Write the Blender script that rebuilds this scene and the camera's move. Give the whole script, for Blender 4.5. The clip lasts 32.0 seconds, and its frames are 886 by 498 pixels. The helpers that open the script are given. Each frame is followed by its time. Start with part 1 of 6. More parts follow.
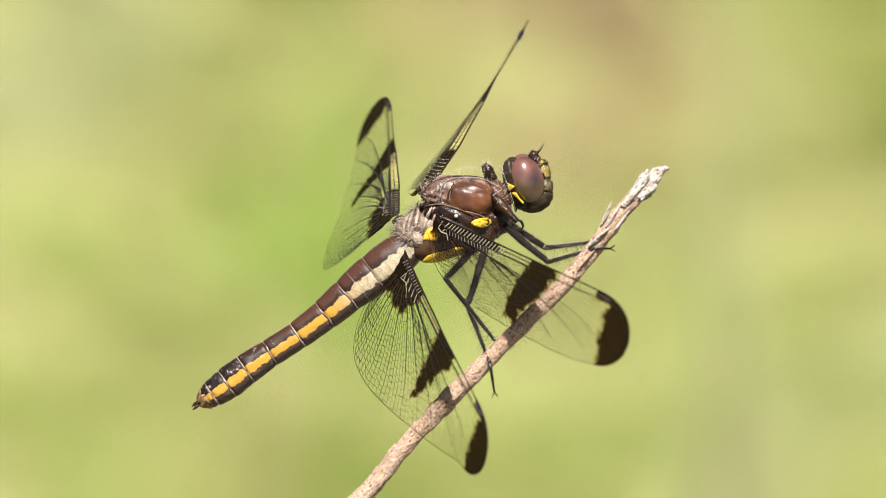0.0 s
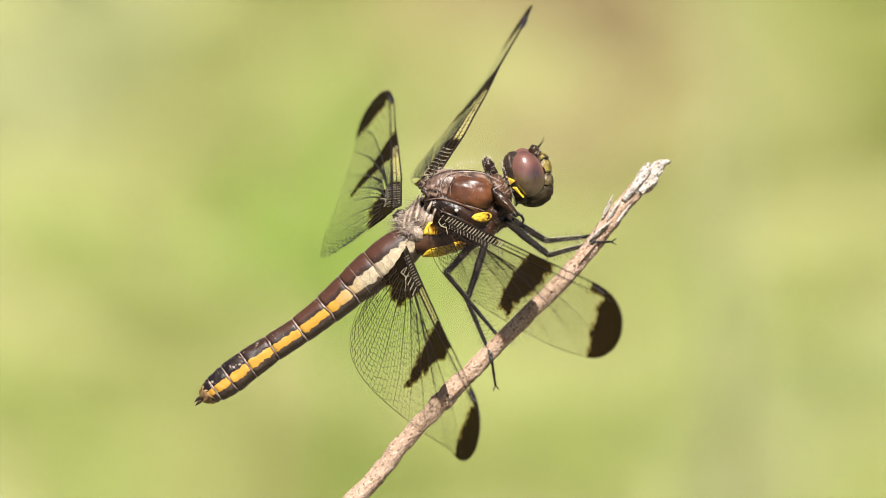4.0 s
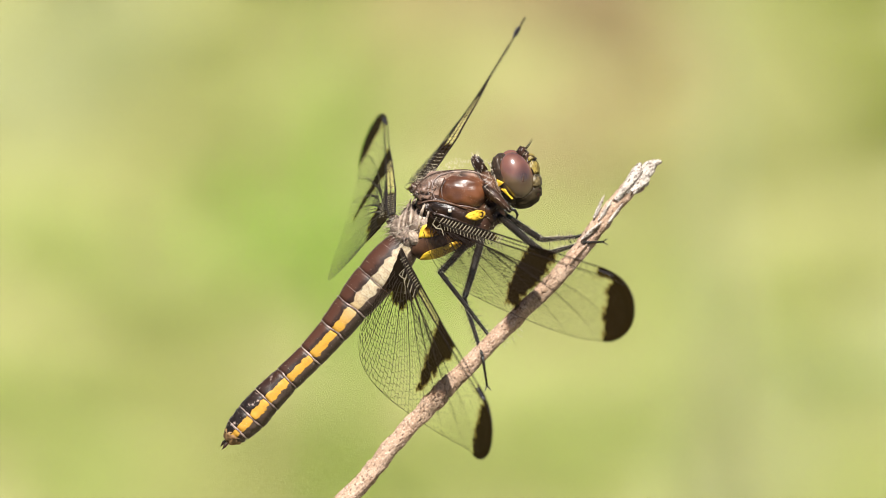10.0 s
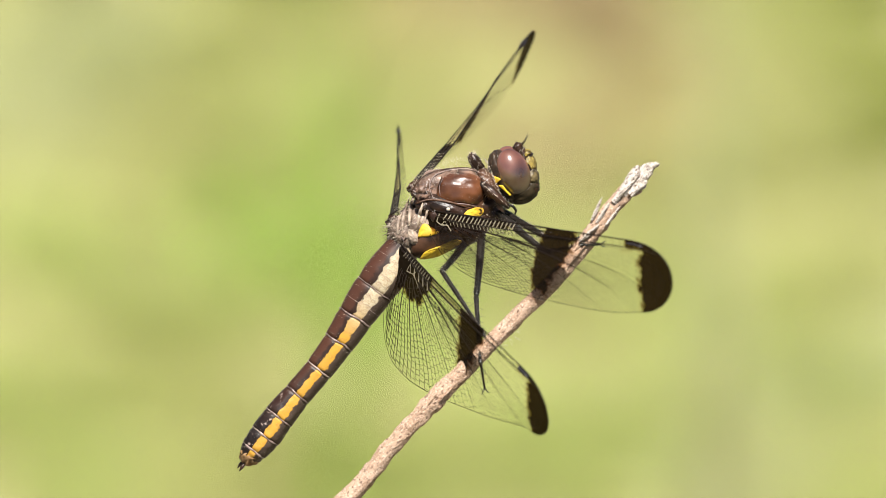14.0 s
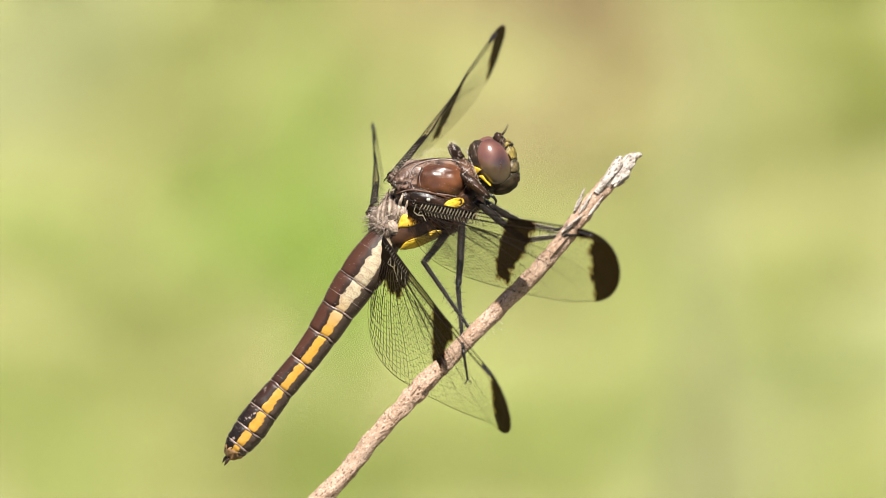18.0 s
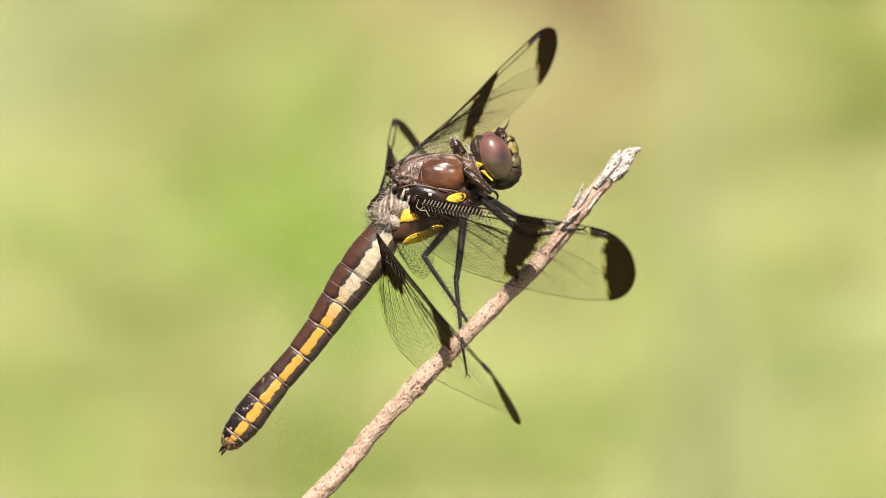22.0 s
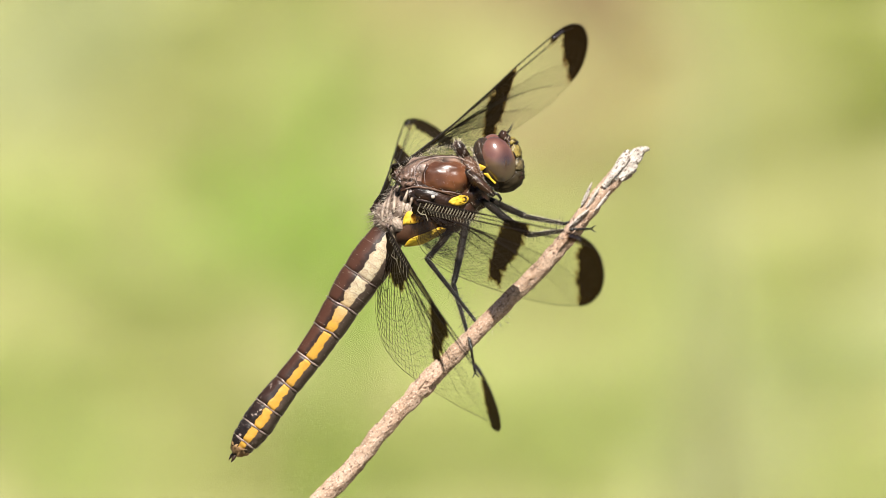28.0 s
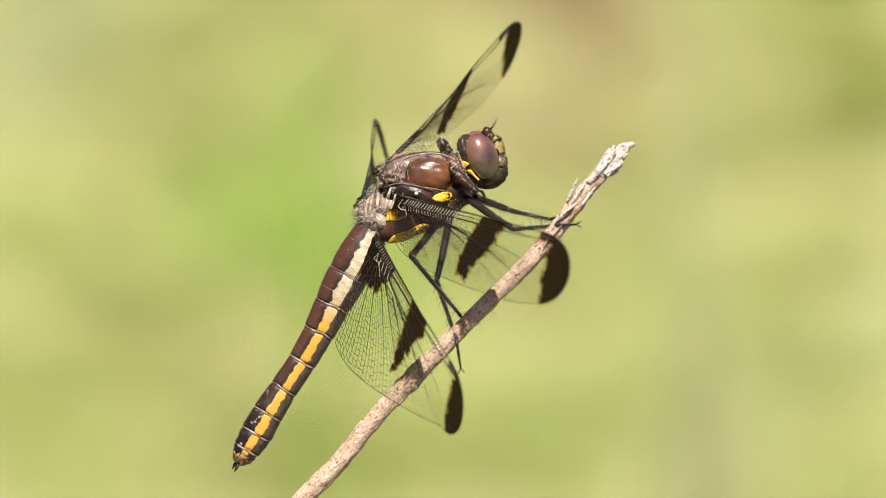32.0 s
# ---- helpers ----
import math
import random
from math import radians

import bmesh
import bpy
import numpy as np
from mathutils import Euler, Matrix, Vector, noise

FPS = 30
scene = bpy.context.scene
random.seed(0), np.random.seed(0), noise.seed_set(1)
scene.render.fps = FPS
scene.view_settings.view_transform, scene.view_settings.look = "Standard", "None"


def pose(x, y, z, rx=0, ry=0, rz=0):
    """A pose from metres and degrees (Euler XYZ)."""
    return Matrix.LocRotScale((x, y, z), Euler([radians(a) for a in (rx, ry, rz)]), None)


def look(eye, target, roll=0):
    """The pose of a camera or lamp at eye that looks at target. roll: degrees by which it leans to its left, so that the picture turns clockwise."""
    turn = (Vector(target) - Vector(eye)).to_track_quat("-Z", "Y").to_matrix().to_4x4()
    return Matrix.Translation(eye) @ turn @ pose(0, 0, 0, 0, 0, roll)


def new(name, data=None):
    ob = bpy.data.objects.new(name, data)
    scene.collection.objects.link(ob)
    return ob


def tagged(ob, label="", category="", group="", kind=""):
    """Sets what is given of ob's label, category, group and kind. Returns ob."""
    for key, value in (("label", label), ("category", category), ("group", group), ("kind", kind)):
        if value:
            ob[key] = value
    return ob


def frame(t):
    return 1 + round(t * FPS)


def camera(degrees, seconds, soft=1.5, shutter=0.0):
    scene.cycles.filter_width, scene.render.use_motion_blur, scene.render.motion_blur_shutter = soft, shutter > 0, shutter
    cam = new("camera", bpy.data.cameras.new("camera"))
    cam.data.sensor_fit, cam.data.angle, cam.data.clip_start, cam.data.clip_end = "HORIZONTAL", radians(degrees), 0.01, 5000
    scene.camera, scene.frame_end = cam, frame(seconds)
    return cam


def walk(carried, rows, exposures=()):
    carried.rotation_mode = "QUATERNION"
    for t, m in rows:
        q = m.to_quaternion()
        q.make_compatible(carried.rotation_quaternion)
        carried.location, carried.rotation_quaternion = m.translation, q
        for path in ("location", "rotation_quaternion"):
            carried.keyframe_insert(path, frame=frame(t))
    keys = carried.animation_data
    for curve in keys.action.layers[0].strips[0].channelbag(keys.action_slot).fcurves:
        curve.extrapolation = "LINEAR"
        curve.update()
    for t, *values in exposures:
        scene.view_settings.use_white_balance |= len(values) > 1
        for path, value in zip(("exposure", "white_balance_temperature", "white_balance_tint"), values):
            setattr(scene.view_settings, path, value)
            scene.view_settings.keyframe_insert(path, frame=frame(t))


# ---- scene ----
# Camera: a long lens held at standing height, tilted 20 degrees down at a perch 1.45 m away
LENS, DIST, TILT, EYE = 4.0, 1.45033, 20.0, Vector((0, 0, 1.5))
U = 0.0646e-3                                   # one step of the sketch grid, in metres
cam = camera(LENS, 32.0, soft=0.7)
cam.data.dof.use_dof = True
cam.data.dof.focus_distance = 1.4495
cam.data.dof.aperture_fstop = 25.0
walk(cam, [(t, pose(0, 0, 1.5, 90 - TILT + p, 0, y)) for t, y, p in (
    (0, 0, 0), (0.5, 0.00382809, -0.0195232), (1, 0.00778377, -0.0371324), (1.5, -0.00395569, -0.0331767),
    (2, -0.0156952, -0.0274346), (2.5, -0.00395569, -0.0255206), (3, 0.0117395, -0.0312627), (3.5, 0.00382809, -0.0274346),
    (5.5, 0.054614, -0.0430022), (6, 0.0820486, -0.0274346), (6.5, 0.0860043, -0.0156952), (7, 0.0703092, -0.00395569),
    (7.5, 0.0428746, 0), (8, 0.0117395, 0.00395569), (8.5, -0.00791138, -0.00395569), (9, -0.00395569, -0.0195232),
    (9.5, -0.0234789, -0.0274346), (10, -0.0352184, -0.0293487), (10.5, -0.0507859, -0.0234789), (11, -0.0469578, -0.0156952),
    (11.5, -0.0371324, -0.0214373), (12, -0.0469578, -0.0215649), (12.5, -0.0685227, -0.0136535), (13, -0.0821762, -0.0176092),
    (13.5, -0.0742649, -0.0312627), (14, -0.0469578, -0.0176092), (14.5, -0.0879184, -0.0293487), (16.5, -0.117267, -0.0274346),
    (17, -0.13679, -0.0449162), (17.5, -0.14853, -0.0585697), (18, -0.129006, -0.0606114), (18.5, -0.0977438, -0.0430022),
    (19, -0.0937881, -0.0488719), (19.5, -0.101699, -0.0585697), (20, -0.105528, -0.0664811), (20.5, -0.121223, -0.0625254),
    (21, -0.134876, -0.0683951), (21.5, -0.138832, -0.0801346), (22, -0.132962, -0.0858767), (22.5, -0.156313, -0.0839627),
    (23, -0.172009, -0.0858767), (23.5, -0.172009, -0.0782205), (24, -0.187576, -0.0820486), (24.5, -0.242318, -0.113439),
    (25, -0.246274, -0.117267), (25.5, -0.234534, -0.115353), (27.5, -0.134876, -0.0839627), (28, -0.0937881, -0.0879184),
    (28.5, -0.0586973, -0.111397), (29, -0.0469578, -0.107442), (29.5, -0.0860043, -0.0820486), (30, -0.117267, -0.0801346),
    (30.5, -0.13679, -0.0976162), (31, -0.156313, -0.08996), (31.5, -0.175837, -0.08996), (32, -0.162183, -0.107442),)], exposures=[(0, 0.9), (32, 0.9)])

# World and sun
world = bpy.data.worlds.new("sky")
scene.world = world
world.use_nodes = True
SUN_DIR = pose(0, 0, 0, 90 - TILT).to_3x3() @ Vector((0.03, 0.72, 0.69)).normalized()
sky = world.node_tree.nodes.new("ShaderNodeTexSky")
sky.sky_type, sky.sun_disc = "NISHITA", False
sky.sun_elevation = math.asin(SUN_DIR.z)
sky.sun_rotation = math.atan2(SUN_DIR.x, SUN_DIR.y)
world.node_tree.links.new(sky.outputs[0], world.node_tree.nodes["Background"].inputs[0])
world.node_tree.nodes["Background"].inputs[1].default_value = 0.045
sun_lamp = new("sun", bpy.data.lights.new("sun", "SUN"))
sun_lamp.data.energy, sun_lamp.data.angle, sun_lamp.data.color = 5.0, radians(0.53), (1.0, 0.96, 0.90)
sun_lamp.matrix_world = look(SUN_DIR * 20, (0, 0, 0))

# The perch frame: x right, y up, z towards the eye, centred on the perch
VIEW = Matrix.Translation(EYE + pose(0, 0, 0, 90 - TILT).to_3x3() @ Vector((0, 0, -DIST))) @ pose(0, 0, 0, 90 - TILT)
HUB = Vector((807, 383, 25))                    # where the insect's own frame sits at rest


def grid(x, y, w=0.0):
    """A place of the sketch grid (x right, y down, w forward) in the perch frame."""
    return Vector(((x - 784) * U, (441 - y) * U, w * U))


def rest(x, y, w=0.0):
    """The same in the insect's own frame, as it sits at the start."""
    return Vector(((x - HUB.x) * U, (HUB.y - y) * U, (w - HUB.z) * U))


FORE = Vector((0.8941, 0.4400, 0.0839))         # the insect's axes in its frame
SIDE = Vector((0.1580, -0.4851, 0.8601))        # its right hand side
BACK = Vector((-0.4192, 0.7557, 0.5032))        # dorsal
AXES = Matrix((FORE, -SIDE, BACK)).transposed()


# ---------------------------------------------------------------- materials
def material(name, color, rough=0.6, color2=None, scale=3000, mixing=0.5, bump=0.0, bump_scale=None, metal=0.0,
             spec=0.5, coat=0.0, detail=4, random_tint=0.0):
    m = bpy.data.materials.new(name)
    m.use_nodes = True
    n, l = m.node_tree.nodes, m.node_tree.links
    b = n["Principled BSDF"]
    b.inputs["Roughness"].default_value, b.inputs["Metallic"].default_value = rough, metal
    b.inputs["Specular IOR Level"].default_value, b.inputs["Coat Weight"].default_value = spec, coat
    b.inputs["Coat Roughness"].default_value = 0.17
    tc = n.new("ShaderNodeTexCoord")
    big, small = n.new("ShaderNodeTexNoise"), n.new("ShaderNodeTexNoise")
    big.inputs["Scale"].default_value, small.inputs["Scale"].default_value = scale * 0.22, scale
    big.inputs["Detail"].default_value = small.inputs["Detail"].default_value = detail
    for tex in (big, small):
        l.new(tc.outputs["Object"], tex.inputs["Vector"])
    add = n.new("ShaderNodeMath")
    add.operation = "ADD"
    l.new(big.outputs["Fac"], add.inputs[0])
    l.new(small.outputs["Fac"], add.inputs[1])
    ramp = n.new("ShaderNodeMapRange")
    ramp.inputs["From Min"].default_value, ramp.inputs["From Max"].default_value = 0.72, 1.28
    l.new(add.outputs[0], ramp.inputs["Value"])
    mix = n.new("ShaderNodeMix")
    mix.data_type = "RGBA"
    c2 = color2 or tuple(c * 0.55 for c in color)
    mix.inputs["A"].default_value, mix.inputs["B"].default_value = (*color, 1), (*[a + (q - a) * mixing * 1.6 if mixing < 0.625 else q for a, q in zip(color, c2)], 1)
    l.new(ramp.outputs[0], mix.inputs["Factor"])
    out = mix.outputs["Result"]
    if random_tint:
        info, hsv, rng = n.new("ShaderNodeNewGeometry"), n.new("ShaderNodeHueSaturation"), n.new("ShaderNodeMapRange")
        l.new(info.outputs["Random Per Island"], rng.inputs["Value"])
        rng.inputs["To Min"].default_value, rng.inputs["To Max"].default_value = 1 - random_tint, 1 + random_tint
        l.new(rng.outputs[0], hsv.inputs["Value"])
        l.new(out, hsv.inputs["Color"])
        out = hsv.outputs["Color"]
    l.new(out, b.inputs["Base Color"])
    if bump:
        bp, tex = n.new("ShaderNodeBump"), n.new("ShaderNodeTexNoise")
        tex.inputs["Scale"].default_value, tex.inputs["Detail"].default_value = bump_scale or scale, 5
        l.new(tc.outputs["Object"], tex.inputs["Vector"])
        bp.inputs["Strength"].default_value, bp.inputs["Distance"].default_value = bump, 0.25 / (bump_scale or scale)
        l.new(tex.outputs["Fac"], bp.inputs["Height"])
        l.new(bp.outputs[0], b.inputs["Normal"])
    return m


def leaf_material(name, color, color2, scale, tint=0.25, through_light=0.35):
    m = material(name, color, 0.55, color2, scale, 0.6, random_tint=tint, spec=0.3)
    n, l = m.node_tree.nodes, m.node_tree.links
    b = n["Principled BSDF"]
    tr, mx = n.new("ShaderNodeBsdfTranslucent"), n.new("ShaderNodeMixShader")
    l.new(b.inputs["Base Color"].links[0].from_socket, tr.inputs["Color"])
    mx.inputs[0].default_value = through_light
    l.new(b.outputs[0], mx.inputs[1])
    l.new(tr.outputs[0], mx.inputs[2])
    l.new(mx.outputs[0], n["Material Output"].inputs["Surface"])
    return m


def film_material(name, color, clear, rough, color2=None, scale=2500):
    """A thin sheet that lets part of the light straight through."""
    m = material(name, color, rough, color2, scale, 0.6, spec=0.03)
    n, l = m.node_tree.nodes, m.node_tree.links
    tp, mx = n.new("ShaderNodeBsdfTransparent"), n.new("ShaderNodeMixShader")
    tp.inputs["Color"].default_value = clear[1]
    mx.inputs[0].default_value = clear[0]
    l.new(n["Principled BSDF"].outputs[0], mx.inputs[1])
    l.new(tp.outputs[0], mx.inputs[2])
    l.new(mx.outputs[0], n["Material Output"].inputs["Surface"])
    return m


def patch_material():
    """Smoky brown pigment that thins out cell by cell towards its edge."""
    m = film_material("smoky brown wing patch", (0.0035, 0.0025, 0.0012), (0.5, (0.99, 0.985, 0.96, 1)), 0.6, (0.008, 0.005, 0.0022))
    n, l = m.node_tree.nodes, m.node_tree.links
    smoke, tc = n.new("ShaderNodeAttribute"), n.new("ShaderNodeTexCoord")
    smoke.attribute_name = "smoke"
    cells, fine = n.new("ShaderNodeTexVoronoi"), n.new("ShaderNodeTexNoise")
    cells.inputs["Scale"].default_value, fine.inputs["Scale"].default_value = 2300, 1500
    fine.inputs["Detail"].default_value = 4
    sep = n.new("ShaderNodeSeparateColor")
    for q in (cells, fine):
        l.new(tc.outputs["Object"], q.inputs["Vector"])
    l.new(cells.outputs["Color"], sep.inputs[0])

    def calc(op, a, c):
        q = n.new("ShaderNodeMath")
        q.operation = op
        for i, v in enumerate((a, c)):
            if isinstance(v, (int, float)):
                q.inputs[i].default_value = v
            else:
                l.new(v, q.inputs[i])
        return q.outputs[0]
    shake = calc("ADD", calc("MULTIPLY", calc("SUBTRACT", sep.outputs[0], 0.5), 0.30), calc("MULTIPLY", calc("SUBTRACT", fine.outputs["Fac"], 0.5), 1.1))
    full = calc("ADD", smoke.outputs["Fac"], shake)
    rng = n.new("ShaderNodeMapRange")
    rng.interpolation_type = "SMOOTHSTEP"
    rng.inputs["From Min"].default_value, rng.inputs["From Max"].default_value = 0.10, 0.86
    rng.inputs["To Min"].default_value, rng.inputs["To Max"].default_value = 1.0, 0.036
    l.new(full, rng.inputs["Value"])
    mx = [q for q in n if q.bl_idname == "ShaderNodeMixShader"][0]
    tp = [q for q in n if q.bl_idname == "ShaderNodeBsdfTransparent"][0]
    l.new(rng.outputs[0], mx.inputs[0])
    tint = n.new("ShaderNodeMix")
    tint.data_type = "RGBA"
    tint.inputs["A"].default_value, tint.inputs["B"].default_value = (0.90, 0.52, 0.20, 1), (0.99, 0.985, 0.96, 1)
    l.new(rng.outputs[0], tint.inputs["Factor"])
    l.new(tint.outputs["Result"], tp.inputs["Color"])
    return m


def eye_material():
    """Mauve brown above, greyer below, with a faint dark smudge."""
    m = material("purplish brown eye", (0.19, 0.072, 0.044), 0.55, (0.045, 0.016, 0.011), 420, 0.75, 0.12, 9000, coat=0.85, spec=0.2)
    n, l = m.node_tree.nodes, m.node_tree.links
    b = n["Principled BSDF"]
    b.inputs["Coat IOR"].default_value, b.inputs["Coat Roughness"].default_value = 2.2, 0.16
    src = b.inputs["Base Color"].links[0].from_socket
    tc, sep, rng, mix = n.new("ShaderNodeTexCoord"), n.new("ShaderNodeSeparateXYZ"), n.new("ShaderNodeMapRange"), n.new("ShaderNodeMix")
    mix.data_type = "RGBA"
    l.new(tc.outputs["Generated"], sep.inputs[0])
    rng.inputs["From Min"].default_value, rng.inputs["From Max"].default_value = 0.58, 0.36
    l.new(sep.outputs["Y"], rng.inputs["Value"])
    l.new(rng.outputs[0], mix.inputs["Factor"])
    l.new(src, mix.inputs["A"])
    mix.inputs["B"].default_value = (0.10, 0.062, 0.030, 1)
    # a dark smudge in the middle
    off, size, spot, fade = n.new("ShaderNodeVectorMath"), n.new("ShaderNodeVectorMath"), n.new("ShaderNodeMapRange"), n.new("ShaderNodeMix")
    off.operation, size.operation, fade.data_type = "SUBTRACT", "LENGTH", "RGBA"
    off.inputs[1].default_value = (0.66, 0.47, 0.80)
    l.new(tc.outputs["Generated"], off.inputs[0])
    l.new(off.outputs["Vector"], size.inputs[0])
    spot.inputs["From Min"].default_value, spot.inputs["From Max"].default_value = 0.34, 0.12
    spot.inputs["To Max"].default_value = 0.85
    l.new(size.outputs["Value"], spot.inputs["Value"])
    l.new(spot.outputs[0], fade.inputs["Factor"])
    l.new(mix.outputs["Result"], fade.inputs["A"])
    fade.inputs["B"].default_value = (0.032, 0.011, 0.006, 1)
    l.new(fade.outputs["Result"], b.inputs["Base Color"])
    return m


def bark_material(name, low, high, pit, crust, dark=(0.50, 0.66)):
    """Weathered twig: lengthwise grain, pale crust and dark pits."""
    m = bpy.data.materials.new(name)
    m.use_nodes = True
    n, l = m.node_tree.nodes, m.node_tree.links
    b = n["Principled BSDF"]
    b.inputs["Roughness"].default_value, b.inputs["Specular IOR Level"].default_value = 0.8, 0.3
    tc, mp = n.new("ShaderNodeTexCoord"), n.new("ShaderNodeMapping")
    turned = n.new("ShaderNodeMapping")
    turned.inputs["Rotation"].default_value = (0, 0, radians(-45))
    mp.inputs["Scale"].default_value = (0.6, 1, 1)
    l.new(tc.outputs["Object"], turned.inputs["Vector"])
    l.new(turned.outputs["Vector"], mp.inputs["Vector"])
    tex = []
    for scale, det in ((4200, 5), (800, 4), (5200, 4)):
        t = n.new("ShaderNodeTexNoise")
        t.inputs["Scale"].default_value, t.inputs["Detail"].default_value = scale, det
        l.new((mp if scale != 5200 else tc).outputs["Vector" if scale != 5200 else "Object"], t.inputs["Vector"])
        tex.append(t.outputs["Fac"])

    def ramp(src, lo, hi):
        r = n.new("ShaderNodeMapRange")
        r.inputs["From Min"].default_value, r.inputs["From Max"].default_value = lo, hi
        l.new(src, r.inputs["Value"])
        return r.outputs[0]

    def mixed(f, a, c):
        q = n.new("ShaderNodeMix")
        q.data_type = "RGBA"
        l.new(f, q.inputs["Factor"])
        for key, s in (("A", a), ("B", c)):
            if isinstance(s, tuple):
                q.inputs[key].default_value = (*s, 1)
            else:
                l.new(s, q.inputs[key])
        return q.outputs["Result"]
    c = mixed(ramp(tex[1], 0.35, 0.65), low, high)
    c = mixed(ramp(tex[0], *dark), c, pit)
    c = mixed(ramp(tex[2], 0.54, 0.68), c, crust)
    l.new(c, b.inputs["Base Color"])
    add = n.new("ShaderNodeMath")
    add.operation = "SUBTRACT"
    l.new(tex[2], add.inputs[0])
    l.new(tex[0], add.inputs[1])
    bp = n.new("ShaderNodeBump")
    bp.inputs["Strength"].default_value, bp.inputs["Distance"].default_value = 1.0, 0.00024
    l.new(add.outputs[0], bp.inputs["Height"])
    l.new(bp.outputs[0], b.inputs["Normal"])
    return m


def abdomen_material():
    m = bpy.data.materials.new("banded abdomen skin")
    m.use_nodes = True
    n, l = m.node_tree.nodes, m.node_tree.links
    b = n["Principled BSDF"]
    tc, rnd = n.new("ShaderNodeTexCoord"), n.new("ShaderNodeTexNoise")
    rnd.inputs["Scale"].default_value, rnd.inputs["Detail"].default_value = 1500, 5
    fine = n.new("ShaderNodeTexNoise")
    fine.inputs["Scale"].default_value, fine.inputs["Detail"].default_value = 6000, 4
    l.new(tc.outputs["Object"], rnd.inputs["Vector"])
    l.new(tc.outputs["Object"], fine.inputs["Vector"])
    around, along = n.new("ShaderNodeAttribute"), n.new("ShaderNodeAttribute")
    around.attribute_name, along.attribute_name = "around", "along"
    within = n.new("ShaderNodeAttribute")
    within.attribute_name = "within"

    def math_node(op, a, c, clamp=False):
        q = n.new("ShaderNodeMath")
        q.operation, q.use_clamp = op, clamp
        for i, s in enumerate((a, c)):
            if isinstance(s, (int, float)):
                q.inputs[i].default_value = s
            else:
                l.new(s, q.inputs[i])
        return q.outputs[0]

    def mixed(fac, a, c):
        q = n.new("ShaderNodeMix")
        q.data_type = "RGBA"
        for key, s in (("Factor", fac), ("A", a), ("B", c)):
            if isinstance(s, tuple):
                q.inputs[key].default_value = (*s, 1)
            else:
                l.new(s, q.inputs[key])
        return q.outputs["Result"]
    wave = math_node("MULTIPLY", math_node("SUBTRACT", rnd.outputs["Fac"], 0.5), 26.0)
    ang = math_node("ADD", around.outputs["Fac"], wave)
    lo = math_node("MULTIPLY", math_node("SUBTRACT", ang, 46.0), 0.35, True)
    base = math_node("MULTIPLY", math_node("SUBTRACT", 0.34, along.outputs["Fac"]), 60.0)
    limit = math_node("ADD", 82.0, math_node("MINIMUM", math_node("MAXIMUM", base, 0.0), 6.0))
    hi = math_node("MULTIPLY", math_node("SUBTRACT", limit, ang), 0.30, True)
    edge = math_node("MULTIPLY", math_node("SUBTRACT", math_node("ADD", within.outputs["Fac"], math_node("MULTIPLY", wave, 0.02)), 0.90), 7.0, True)
    shade = math_node("MULTIPLY", math_node("SUBTRACT", along.outputs["Fac"], 0.30), 7.0, True)
    late = math_node("MULTIPLY", math_node("SUBTRACT", along.outputs["Fac"], 0.55), 3.0, True)
    gap = math_node("SUBTRACT", 1.0, math_node("MULTIPLY", edge, shade))
    stripe = math_node("MULTIPLY", math_node("MULTIPLY", lo, hi), gap)
    rimmed = math_node("MULTIPLY", math_node("SUBTRACT", ang, 30.0), 0.12, True)
    dorsal = mixed(late, (0.070, 0.026, 0.014), (0.005, 0.004, 0.004))
    dorsal = mixed(math_node("MULTIPLY", fine.outputs["Fac"], 0.45), dorsal, (0.030, 0.015, 0.010))
    dorsal = mixed(math_node("MULTIPLY", rimmed, 0.75), dorsal, (0.012, 0.007, 0.005))
    dorsal = mixed(math_node("MULTIPLY", math_node("SUBTRACT", fine.outputs["Fac"], 0.60), 3.0, True), dorsal, (0.11, 0.06, 0.042))
    # pale flecks on the tail's back: glossy highlights put into the colour
    tail_shine = math_node("MULTIPLY", math_node("MULTIPLY", math_node("SUBTRACT", rnd.outputs["Fac"], 0.60), 9.0, True), math_node("MULTIPLY", math_node("SUBTRACT", along.outputs["Fac"], 0.68), 8.0, True))
    dorsal = mixed(tail_shine, dorsal, (0.40, 0.30, 0.25))
    flank = mixed(fine.outputs["Fac"], (0.020, 0.012, 0.009), (0.125, 0.088, 0.065))
    under = math_node("MULTIPLY", math_node("SUBTRACT", ang, 68.0), 0.2, True)
    skin = mixed(under, dorsal, flank)
    early = math_node("MULTIPLY", math_node("SUBTRACT", along.outputs["Fac"], 0.045), 40.0, True)
    stripe = math_node("MULTIPLY", stripe, early)
    cream = mixed(math_node("MULTIPLY", math_node("SUBTRACT", rnd.outputs["Fac"], 0.42), 3.0, True), (0.50, 0.43, 0.29), (0.36, 0.27, 0.185))
    band = mixed(shade, cream, (0.52, 0.275, 0.035))
    band = mixed(math_node("MULTIPLY", math_node("SUBTRACT", fine.outputs["Fac"], 0.47), 2.6, True), band, (0.30, 0.17, 0.055))
    # fine creases across each segment and freckles in the stripe
    crease = n.new("ShaderNodeMath")
    crease.operation = "SINE"
    l.new(math_node("ADD", math_node("MULTIPLY", along.outputs["Fac"], 210.0), math_node("MULTIPLY", wave, 0.25)), crease.inputs[0])
    lined = math_node("MULTIPLY", math_node("MULTIPLY", math_node("SUBTRACT", crease.outputs[0], 0.72), 2.2, True), math_node("SUBTRACT", 1.0, shade))
    band = mixed(math_node("MULTIPLY", lined, 0.6), band, (0.16, 0.10, 0.07))
